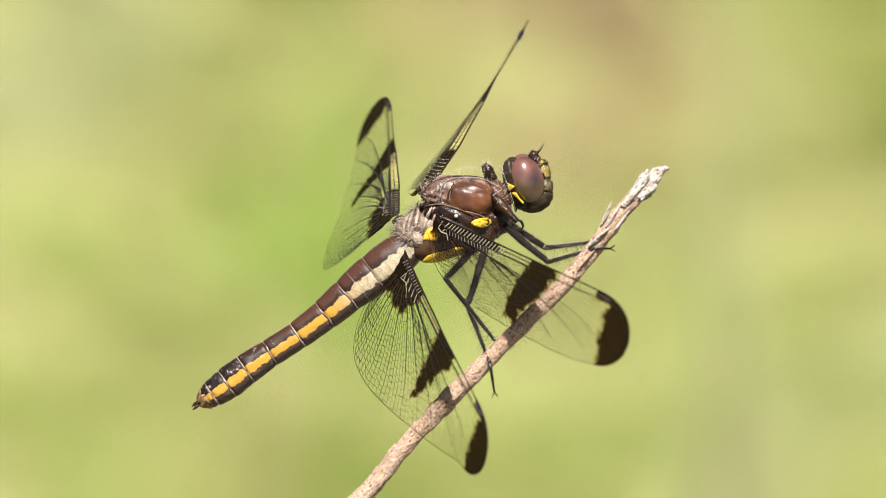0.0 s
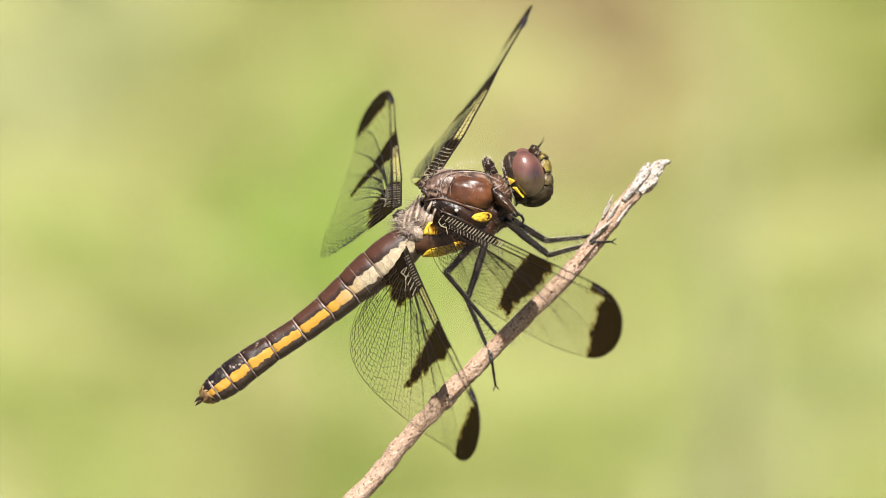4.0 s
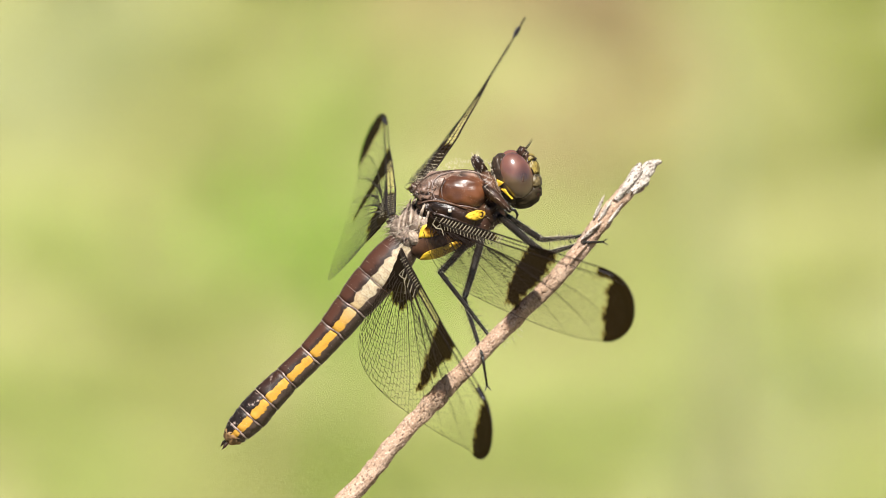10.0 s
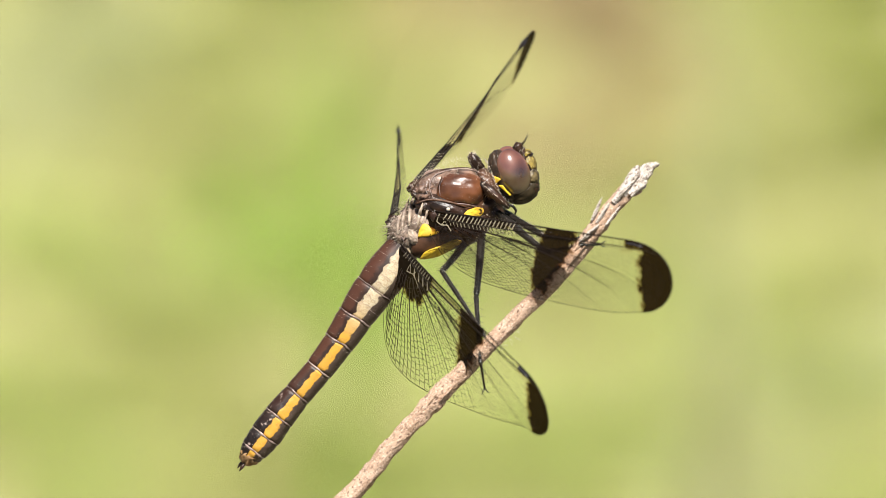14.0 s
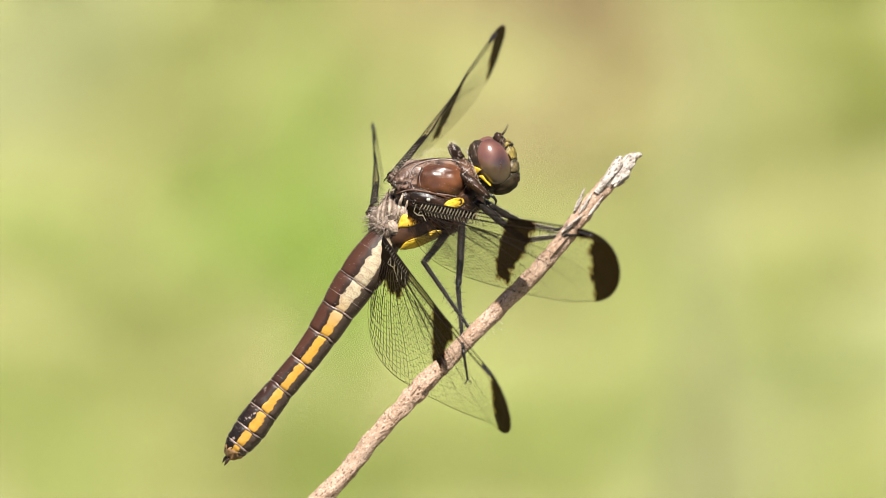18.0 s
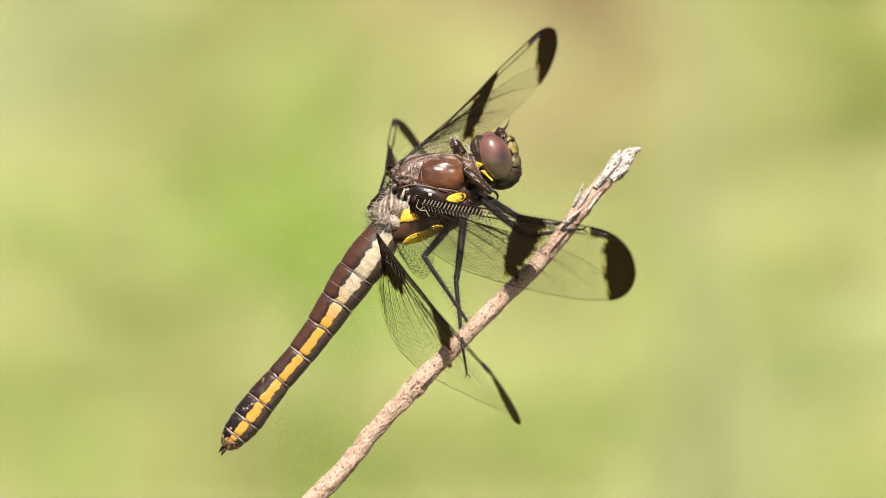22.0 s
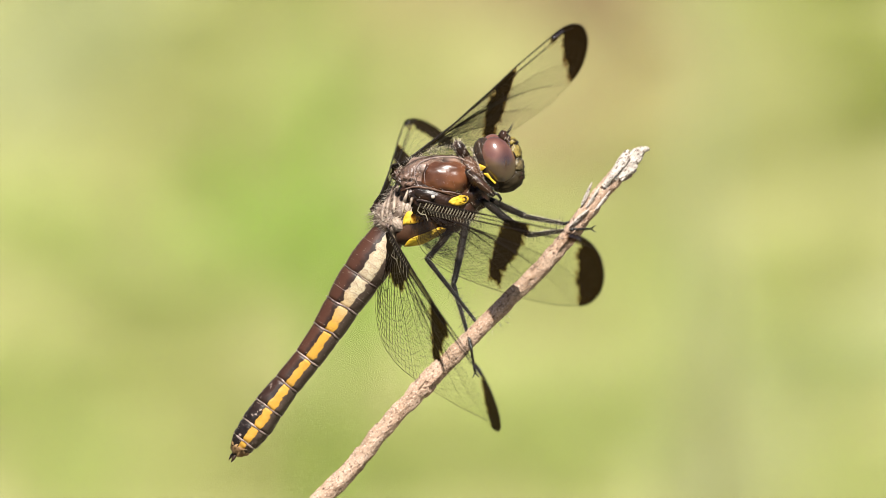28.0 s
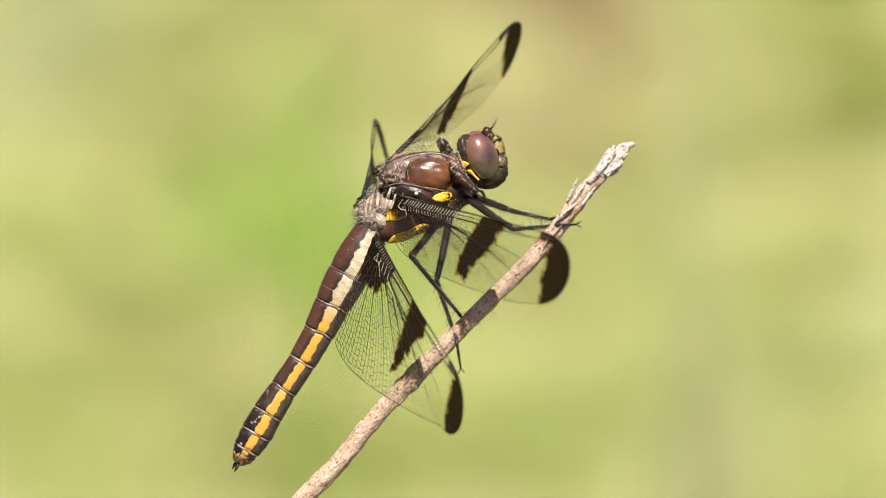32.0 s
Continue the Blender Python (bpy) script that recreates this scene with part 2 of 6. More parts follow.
    l.new(mixed(stripe, skin, band), b.inputs["Base Color"])
    b.inputs["Roughness"].default_value, b.inputs["Specular IOR Level"].default_value = 0.42, 0.28
    bp = n.new("ShaderNodeBump")
    bp.inputs["Strength"].default_value, bp.inputs["Distance"].default_value = 0.45, 0.00005
    l.new(fine.outputs["Fac"], bp.inputs["Height"])
    l.new(bp.outputs[0], b.inputs["Normal"])
    return m


M = dict(
    bark=bark_material("weathered twig bark", (0.40, 0.255, 0.165), (0.58, 0.40, 0.285), (0.10, 0.050, 0.028), (0.74, 0.58, 0.45), (0.54, 0.66)),
    wood=bark_material("bleached split wood", (0.50, 0.42, 0.35), (0.64, 0.57, 0.50), (0.12, 0.075, 0.05), (0.74, 0.68, 0.60), (0.52, 0.63)),
    brown=material("glossy brown shell", (0.165, 0.058, 0.021), 0.36, (0.022, 0.007, 0.004), 380, 1.0, 0.7, 5200, coat=0.15),
    dark=material("blackish shell", (0.006, 0.004, 0.003), 0.30, (0.060, 0.027, 0.014), 700, 0.6, 1.0, 4200, spec=0.4),
    black=material("black leg shell", (0.0045, 0.004, 0.003), 0.34, (0.022, 0.017, 0.012), 1500, 0.7, 1.0, 4200, spec=0.45),
    pale=material("pale downy skin", (0.26, 0.185, 0.135), 0.6, (0.018, 0.009, 0.006), 1100, 1.0, 1.0, 3500),
    cream=material("cream fold skin", (0.46, 0.36, 0.27), 0.5, (0.07, 0.038, 0.025), 1000, 0.95, 0.8, 3000),
    down=material("cream down", (0.64, 0.56, 0.44), 0.6, (0.3, 0.22, 0.15), 1200, 0.4),
    yellow=material("yellow spot skin", (0.74, 0.50, 0.03), 0.5, (0.42, 0.24, 0.02), 2500, 0.5, 0.3),
    tan=material("pinkish tan shell", (0.31, 0.19, 0.135), 0.36, (0.012, 0.006, 0.004), 850, 1.0, 1.0, 3800),
    side=material("brown flank plate", (0.112, 0.052, 0.027), 0.42, (0.016, 0.008, 0.005), 620, 0.8, 0.7, 3500, spec=0.35),
    ring=material("pale joint ring", (0.42, 0.32, 0.275), 0.36, (0.07, 0.04, 0.035), 1800, 0.95, 0.6),
    ochre=material("ochre tail skin", (0.42, 0.24, 0.10), 0.5, (0.03, 0.015, 0.008), 1500, 0.8, 0.7, 4000),
    glint=material("white speck and glint", (0.52, 0.47, 0.44), 0.3, (0.30, 0.26, 0.24), 3000, 0.6),
    smut=material("brown hair", (0.09, 0.055, 0.035), 0.6, None, 1200, 0.4),
    eye=eye_material(),
    eye_rim=material("mottled rear eye rim", (0.008, 0.005, 0.003), 0.42, (0.065, 0.038, 0.020), 1500, 0.9, 0.9, spec=0.4),
    chin=material("dark olive chin", (0.007, 0.005, 0.003), 0.55, (0.040, 0.028, 0.012), 700, 0.8, 0.8, 4500, spec=0.22),
    brow=material("yellow brow", (0.58, 0.43, 0.07), 0.45, (0.03, 0.018, 0.008), 1500, 0.85, 0.8, 4000),
    muzzle=material("pale muzzle", (0.20, 0.145, 0.058), 0.5, (0.006, 0.005, 0.003), 1900, 0.95, 0.9, 4000),
    face=material("mottled yellow face", (0.42, 0.31, 0.07), 0.5, (0.006, 0.004, 0.003), 1900, 0.9, 1.0, 4000),
    film=film_material("clear wing film", (0.42, 0.40, 0.26), (0.985, (0.996, 0.996, 0.98, 1)), 0.25),
    vein=material("dark wing vein", (0.014, 0.008, 0.005), 0.5, None, 3000, 0.4, spec=0.2),
    stigma=material("slate wing mark", (0.035, 0.030, 0.040), 0.32, (0.012, 0.010, 0.012), 2500, 0.5, spec=0.6),
    straw_vein=material("straw coloured cross vein", (0.40, 0.34, 0.23), 0.5, None, 3000, 0.4),
    patch=patch_material(),
    strip=film_material("golden wing strip", (0.62, 0.52, 0.22), (0.55, (0.97, 0.93, 0.72, 1)), 0.4),
    abdomen=abdomen_material(),
    ground=material("pale added meadow ground", (0.255, 0.265, 0.086), 0.95, (0.285, 0.26, 0.108), 55, 0.62, 0.5, 300),
    soil=material("meadow soil", (0.10, 0.095, 0.045), 0.95, (0.15, 0.12, 0.07), 40, 0.8, 0.7, 260),
    turf=leaf_material("meadow turf", (0.085, 0.14, 0.030), (0.15, 0.17, 0.05), 1.2, 0.35),
    green=leaf_material("fresh green grass", (0.36, 0.425, 0.115), (0.39, 0.435, 0.13), 30),
    lush=leaf_material("bright green leaves", (0.282, 0.43, 0.062), (0.315, 0.445, 0.078), 30),
    olive=leaf_material("olive grass", (0.345, 0.365, 0.11), (0.375, 0.385, 0.13), 30),
    straw=leaf_material("dry straw grass", (0.54, 0.475, 0.215), (0.57, 0.505, 0.24), 30),
    litter=leaf_material("brown dead leaves", (0.385, 0.295, 0.15), (0.41, 0.32, 0.165), 30),
    deep=leaf_material("dark olive grass", (0.26, 0.30, 0.05), (0.30, 0.33, 0.07), 30),
    silver=leaf_material("pale seeding grass", (0.48, 0.50, 0.245), (0.51, 0.53, 0.275), 30),
)


# ---------------------------------------------------------------- mesh helpers
def mesh_of(bm, name, mats, smooth=True):
    me = bpy.data.meshes.new(name)
    bm.normal_update()
    bm.to_mesh(me)
    bm.free()
    for m in (mats if isinstance(mats, (list, tuple)) else [mats]):
        me.materials.append(m)
    if smooth:
        me.polygons.foreach_set("use_smooth", [True] * len(me.polygons))
    return me


def part(name, bm, mats, parent, label="", smooth=True, at=None):
    ob = new(name, mesh_of(bm, name, mats, smooth))
    ob.parent = parent
    if at is not None:
        ob.matrix_basis = at
    return tagged(ob, label)


def ball(bm, centre, radii, axes=None, seg=20, rings=12, rough=0.0, freq=3.0, shape=None):
    """An uneven rounded lump, its radii along the given axes."""
    axes = axes or Matrix.Identity(3)
    made = bmesh.ops.create_uvsphere(bm, u_segments=seg, v_segments=rings, radius=1.0)["verts"]
    for v in made:
        p = v.co.copy()
        if shape:
            p = shape(p)
        if rough:
            p *= 1 + rough * noise.noise(v.co * freq + Vector(centre) * 900)
        v.co = Vector(centre) + axes @ Vector([a * b for a, b in zip(p, radii)])
    return made


def tube(bm, pts, radii, sides=8, squash=None, rough=0.0, caps=True, up=None, mat=0):
    """A skin of rings along a run of points."""
    rings, prev = [], None
    for i, p in enumerate(pts):
        d = (pts[min(i + 1, len(pts) - 1)] - pts[max(i - 1, 0)]).normalized()
        side = (up or prev or (Vector((0, 0, 1)) if abs(d.z) < 0.9 else Vector((1, 0, 0))))
        a = (side - d * side.dot(d)).normalized()
        prev = a
        b = d.cross(a)
        ring = []
        for k in range(sides):
            q = 2 * math.pi * k / sides
            r = radii[i] * (1 + rough * noise.noise(Vector((math.cos(q) * 1.5, math.sin(q) * 1.5, i * 0.6 + radii[0] * 9000))))
            ring.append(bm.verts.new(p + a * math.cos(q) * r + b * math.sin(q) * r * (squash or 1)))
        rings.append(ring)
    for r0, r1 in zip(rings, rings[1:]):
        for k in range(sides):
            bm.faces.new((r0[k], r0[(k + 1) % sides], r1[(k + 1) % sides], r1[k])).material_index = mat
    if caps:
        bm.faces.new(rings[0][::-1]).material_index = mat
        bm.faces.new(rings[-1]).material_index = mat
    return rings


def hair(bm, root, tip, width):
    """One bristle: a narrow three-sided spike."""
    d = (tip - root).normalized()
    a = d.orthogonal().normalized() * width
    b = d.cross(a)
    t = bm.verts.new(tip)
    base = [bm.verts.new(root + a * math.cos(q) + b * math.sin(q)) for q in (0, 2.09, 4.19)]
    for i in range(3):
        bm.faces.new((base[i], base[(i + 1) % 3], t))


def spline(pts, steps):
    """A smooth run through points (Catmull-Rom); points may carry further numbers."""
    out = []
    for i in range(len(pts) - 1):
        p0, p1, p2, p3 = (np.array(pts[min(max(j, 0), len(pts) - 1)], float) for j in (i - 1, i, i + 1, i + 2))
        for k in range(steps):
            t = k / steps
            out.append(0.5 * (2 * p1 + (p2 - p0) * t + (2 * p0 - 5 * p1 + 4 * p2 - p3) * t * t + (3 * p1 - p0 - 3 * p2 + p3) * t ** 3))
    out.append(np.array(pts[-1], float))
    return out


# ---------------------------------------------------------------- ground and meadow
def build_ground():
    bm = bmesh.new()
    bmesh.ops.create_grid(bm, x_segments=120, y_segments=120, size=60)
    for v in bm.verts:
        v.co.z = 0.02 * noise.noise(v.co * 0.4) - 0.01
        d = Vector((v.co.x, v.co.y - 4)).length
        if d > 12:
            v.co.z += 0.25 * noise.noise(v.co * 0.07) * min(1, (d - 12) / 15)
    ob = new("ground", mesh_of(bm, "ground", M["soil"]))
    tagged(ob, "dull brown and green meadow soil under the turf", "ground", kind="structure")
    # an added paler ground sheet that keeps the view behind the perch bright
    bm = bmesh.new()
    rings = []
    for i in range(13):
        ring = []
        for k in range(72):
            q = 2 * math.pi * k / 72
            r = (1 + 0.16 * noise.noise(Vector((math.cos(q) * 2, math.sin(q) * 2, 4))) + 0.06 * noise.noise(Vector((math.cos(q) * 9, math.sin(q) * 9, 8)))) * i / 12 + 0.004
            x, y = 1.05 * r * math.cos(q), 4.3 + 1.75 * r * math.sin(q)
            z = 0.02 * noise.noise(Vector((x, y, 0)) * 0.4) - 0.01
            ring.append(bm.verts.new((x, y, z + 0.004 * (1 - (i / 12) ** 6) + (0.002 if i < 12 else -0.012))))
        rings.append(ring)
    bm.faces.new(rings[0])
    for r0, r1 in zip(rings, rings[1:]):
        for k in range(72):
            bm.faces.new((r0[k], r1[k], r1[(k + 1) % 72], r0[(k + 1) % 72]))
    bmesh.ops.recalc_face_normals(bm, faces=bm.faces)
    moss = new("bright_ground_patch", mesh_of(bm, "bright_ground_patch", M["ground"]))
    tagged(moss, "pale ground sheet added to keep the view behind the perch bright", "moss", kind="stuff")


def blades(bm, rng, count, radius, height, width, lean=0.5):
    for _ in range(count):
        a, r = rng.random() * 6.283, radius * math.sqrt(rng.random())
        x, y = math.cos(a) * r, math.sin(a) * r
        h, w = height * rng.uniform(0.45, 1.1), width * rng.uniform(0.6, 1.3)
        b, s = rng.random() * 6.283, lean * rng.uniform(0.3, 1.3) * h
        dx, dy = math.cos(b), math.sin(b)
        rows = []
        for k in range(4):
            t = k / 3
            px, py, pz = x + dx * s * t * t, y + dy * s * t * t, h * t * (1 - 0.22 * t)
            ww = w * (1 - t) ** 0.7 * 0.5 + 0.0002
            rows.append((bm.verts.new((px - dy * ww, py + dx * ww, pz)), bm.verts.new((px + dy * ww, py - dx * ww, pz))))
        for p, q in zip(rows, rows[1:]):
            bm.faces.new((p[0], p[1], q[1], q[0]))


def tuft(name, label, mat, x, y, radius, height, count, width, seed, group="meadow tufts behind the perch"):
    rng = random.Random(seed)
    bm = bmesh.new()
    blades(bm, rng, count, radius, height, width)
    ob = new(name, mesh_of(bm, name, M[mat]))
    ob.location = (x, y, -0.004)
    return tagged(ob, label, "grass", group, "stuff")


KINDS = {
    "green": ("grass_tuft", "short fresh green grass tuft in the meadow"),
    "lush": ("leafy_tuft", "bright green leafy tuft in the meadow"),
    "olive": ("olive_tuft", "dull olive green grass tuft in the meadow"),
    "deep": ("dark_grass_tuft", "dark olive grass tuft in the meadow"),
    "straw": ("straw_tuft", "dry straw coloured grass tuft in the meadow"),
    "litter": ("dead_leaf_heap", "heap of brown dead leaves on the meadow ground"),
    "silver": ("seeding_grass_tuft", "pale seeding grass tuft in the meadow"),
}


def grass_stem(x, y, height, lean, leaf, stem_mat, seed):
    """A tall stalk with narrow upright leaves and, on the pale ones, a seed head."""
    rng = random.Random(seed)
    pale = leaf == "silver"
    stalk = new("grass_stem")
    stalk.location = (x, y, -0.004)
    tagged(stalk, "tall pale seeding grass stem in the meadow" if pale else "tall bright green grass stem in the meadow", "grass", "tall stems behind the perch")
    pts = [Vector((lean * (k / 12) ** 2 + 0.0012 * math.sin(k * 1.3), 0.001 * math.cos(k), height * k / 12)) for k in range(13)]
    bm = bmesh.new()
    tube(bm, pts, [0.0012 - 0.0006 * k / 12 for k in range(13)], 8)
    part("stem", bm, M[stem_mat], stalk)
    for _ in range(6 if pale else 9):
        k = rng.randrange(3, 11)
        a, long, wide = rng.random() * 6.283, rng.uniform(0.10, 0.2), rng.uniform(0.0016, 0.003)
        out = Vector((math.cos(a), math.sin(a), 0))
        across = Vector((-out.y, out.x, 0))
        bm, rows = bmesh.new(), []
        for n_ in range(9):
            t = n_ / 8
            p = pts[k] + out * long * 0.10 * t ** 1.6 + Vector((0, 0, long * (t - 0.15 * t * t)))
            w = wide * (1 - t) ** 0.6 + 0.0001
            rows.append([bm.verts.new(p + across * w * q - out * (0.25 * w if q == 0 else 0)) for q in (-1, 0, 1)])
        for r0, r1 in zip(rows, rows[1:]):
            for q in (0, 1):
                bm.faces.new((r0[q], r0[q + 1], r1[q + 1], r1[q]))
        part("leaf", bm, M[leaf], stalk)
    if pale:
        bm = bmesh.new()
        for n_ in range(60):
            t = rng.uniform(0.80, 1.0)
            p = pts[0].lerp(pts[12], t)
            p.x = pts[12].x * t * t
            d = Vector((rng.uniform(-1, 1), rng.uniform(-1, 1), rng.uniform(0.6, 1.6))).normalized()
            ball(bm, p + d * 0.003, (0.0006, 0.0006, 0.0017), d.to_track_quat("Z", "Y").to_matrix(), 6, 4)
        part("seed_head", bm, M["straw"], stalk, "pale straw seed head")
    return stalk


def build_meadow():
    # x, y, radius in metres, kind
    for i, (x, y, r, kind) in enumerate((
            (-0.1448, 4.2329, 0.0331, "silver"), (-0.1299, 4.3495, 0.0312, "silver"), (-0.1124, 4.2997, 0.0234, "silver"), (-0.1408, 4.0990, 0.0254, "green"),
            (-0.1318, 3.9248, 0.0390, "green"), (-0.0916, 3.9778, 0.0292, "olive"), (-0.0854, 4.1563, 0.0331, "olive"), (-0.0435, 4.0990, 0.0370, "lush"),
            (-0.0678, 4.0321, 0.0292, "green"), (-0.0914, 4.2631, 0.0292, "olive"), (-0.0446, 4.2150, 0.0292, "green"), (-0.0621, 4.3369, 0.0312, "olive"),
            (-0.0172, 4.3495, 0.0254, "straw"), (0.0238, 4.3621, 0.0292, "litter"), (0.0743, 4.3059, 0.0331, "litter"), (0.0526, 4.3621, 0.0273, "litter"),
            (0.0812, 4.2329, 0.0215, "straw"), (0.1110, 4.3121, 0.0292, "olive"), (0.1537, 4.3121, 0.0234, "deep"), (0.1507, 4.1855, 0.0215, "deep"),
            (0.1463, 4.0765, 0.0215, "olive"), (0.1220, 4.1855, 0.0292, "olive"), (0.0775, 4.1275, 0.0273, "olive"), (0.0388, 4.1855, 0.0292, "litter"),
            (0.0414, 4.0321, 0.0292, "olive"), (0.0967, 4.0212, 0.0312, "green"), (0.1118, 3.9353, 0.0331, "silver"), (0.0403, 3.9143, 0.0370, "green"),
            (0.0030, 3.8987, 0.0292, "olive"), (-0.0305, 3.8936, 0.0273, "olive"), (-0.0122, 4.0103, 0.0273, "lush"), (0.0777, 3.9143, 0.0254, "green"),
            (0.1381, 3.9353, 0.0254, "green"), (-0.0624, 3.9143, 0.0292, "olive"), (-0.1124, 4.0542, 0.0273, "green"), (-0.0048, 4.2449, 0.0254, "olive"),
            (0.0128, 4.0990, 0.0254, "green"), (0.1327, 4.0103, 0.0234, "olive"), (-0.1073, 3.8424, 0.0292, "green"), (-0.0559, 3.8424, 0.0292, "olive"),
            (-0.0044, 3.8424, 0.0292, "green"), (0.0470, 3.8424, 0.0292, "green"), (0.0985, 3.8424, 0.0292, "silver"), (0.1426, 3.8424, 0.0273, "green"),
            (-0.1739, 4.2631, 0.0234, "silver"), (-0.1636, 3.9778, 0.0273, "olive"), (0.1712, 4.2329, 0.0234, "deep"), (0.1621, 3.9778, 0.0234, "silver"),
            (-0.1257, 4.4261, 0.0292, "straw"), (-0.0591, 4.4261, 0.0273, "olive"), (0.0033, 4.4261, 0.0273, "straw"), (0.0554, 4.4261, 0.0273, "litter"),
            (0.1074, 4.4261, 0.0273, "olive"), (0.1611, 4.4132, 0.0254, "deep"),)):
        name, label = KINDS[kind]
        tuft(name, label, kind, x, y, r, 0.035, int(60 + 110000 * r * r), 0.005, 100 + i)
    # tall stems just behind the perch, at their foot x, y, with height and lean
    for i, (x, y, h, lean, leaf, stem_mat) in enumerate((
            (0.0660, 2.85, 0.470, 0.006, "silver", "silver"), (0.0760, 2.95, 0.420, -0.004, "silver", "silver"), (0.0700, 3.05, 0.400, 0.003, "silver", "silver"), (-0.0260, 3.00, 0.440, 0.003, "lush", "lush"))):
        grass_stem(x, y, h, lean, leaf, stem_mat, 300 + i)
    # the turf all round: many short blades in one sheet
    rng = np.random.default_rng(5)
    count = 90000
    clump = rng.uniform((-9, -5), (9, 15), (6500, 2))
    foot = clump[rng.integers(0, len(clump), count)] + rng.normal(0, 0.07, (count, 2))
    keep = (np.abs(foot[:, 0]) > 0.9) | (np.abs(foot[:, 1] - 4.3) > 1.5)
    keep &= np.hypot(foot[:, 0], foot[:, 1]) > 0.5
    keep &= np.hypot(foot[:, 0], foot[:, 1] - 1.4) > 0.25
    foot = foot[keep]
    count = len(foot)
    tall, wide, face, lean = rng.uniform(0.04, 0.14, count), rng.uniform(0.0025, 0.006, count), rng.uniform(0, 6.283, count), rng.uniform(0.1, 0.7, count)
    side = np.stack([-np.sin(face), np.cos(face)], 1)
    ahead = np.stack([np.cos(face), np.sin(face)], 1)
    verts = []
    for t in (0.0, 0.4, 0.75, 1.0):
        mid = foot + ahead * (lean * tall * t * t)[:, None]
        half = side * (wide * (0.5 * (1 - t) ** 0.7 + 0.03))[:, None]
        up = (tall * t * (1 - 0.2 * t) - 0.01)[:, None]
        verts += [np.hstack([mid - half, up]), np.hstack([mid + half, up])]
    verts = np.stack(verts, 1).reshape(-1, 3)
    base = np.arange(count)[:, None] * 8
    quads = np.concatenate([base + np.array(q) for q in ((0, 1, 3, 2), (2, 3, 5, 4), (4, 5, 7, 6))])
    me = bpy.data.meshes.new("meadow_grass")
    me.from_pydata(verts.tolist(), [], quads.tolist())
    me.materials.append(M["turf"])
    tagged(new("meadow_grass", me), "short green turf of the open meadow", "grass", kind="stuff")


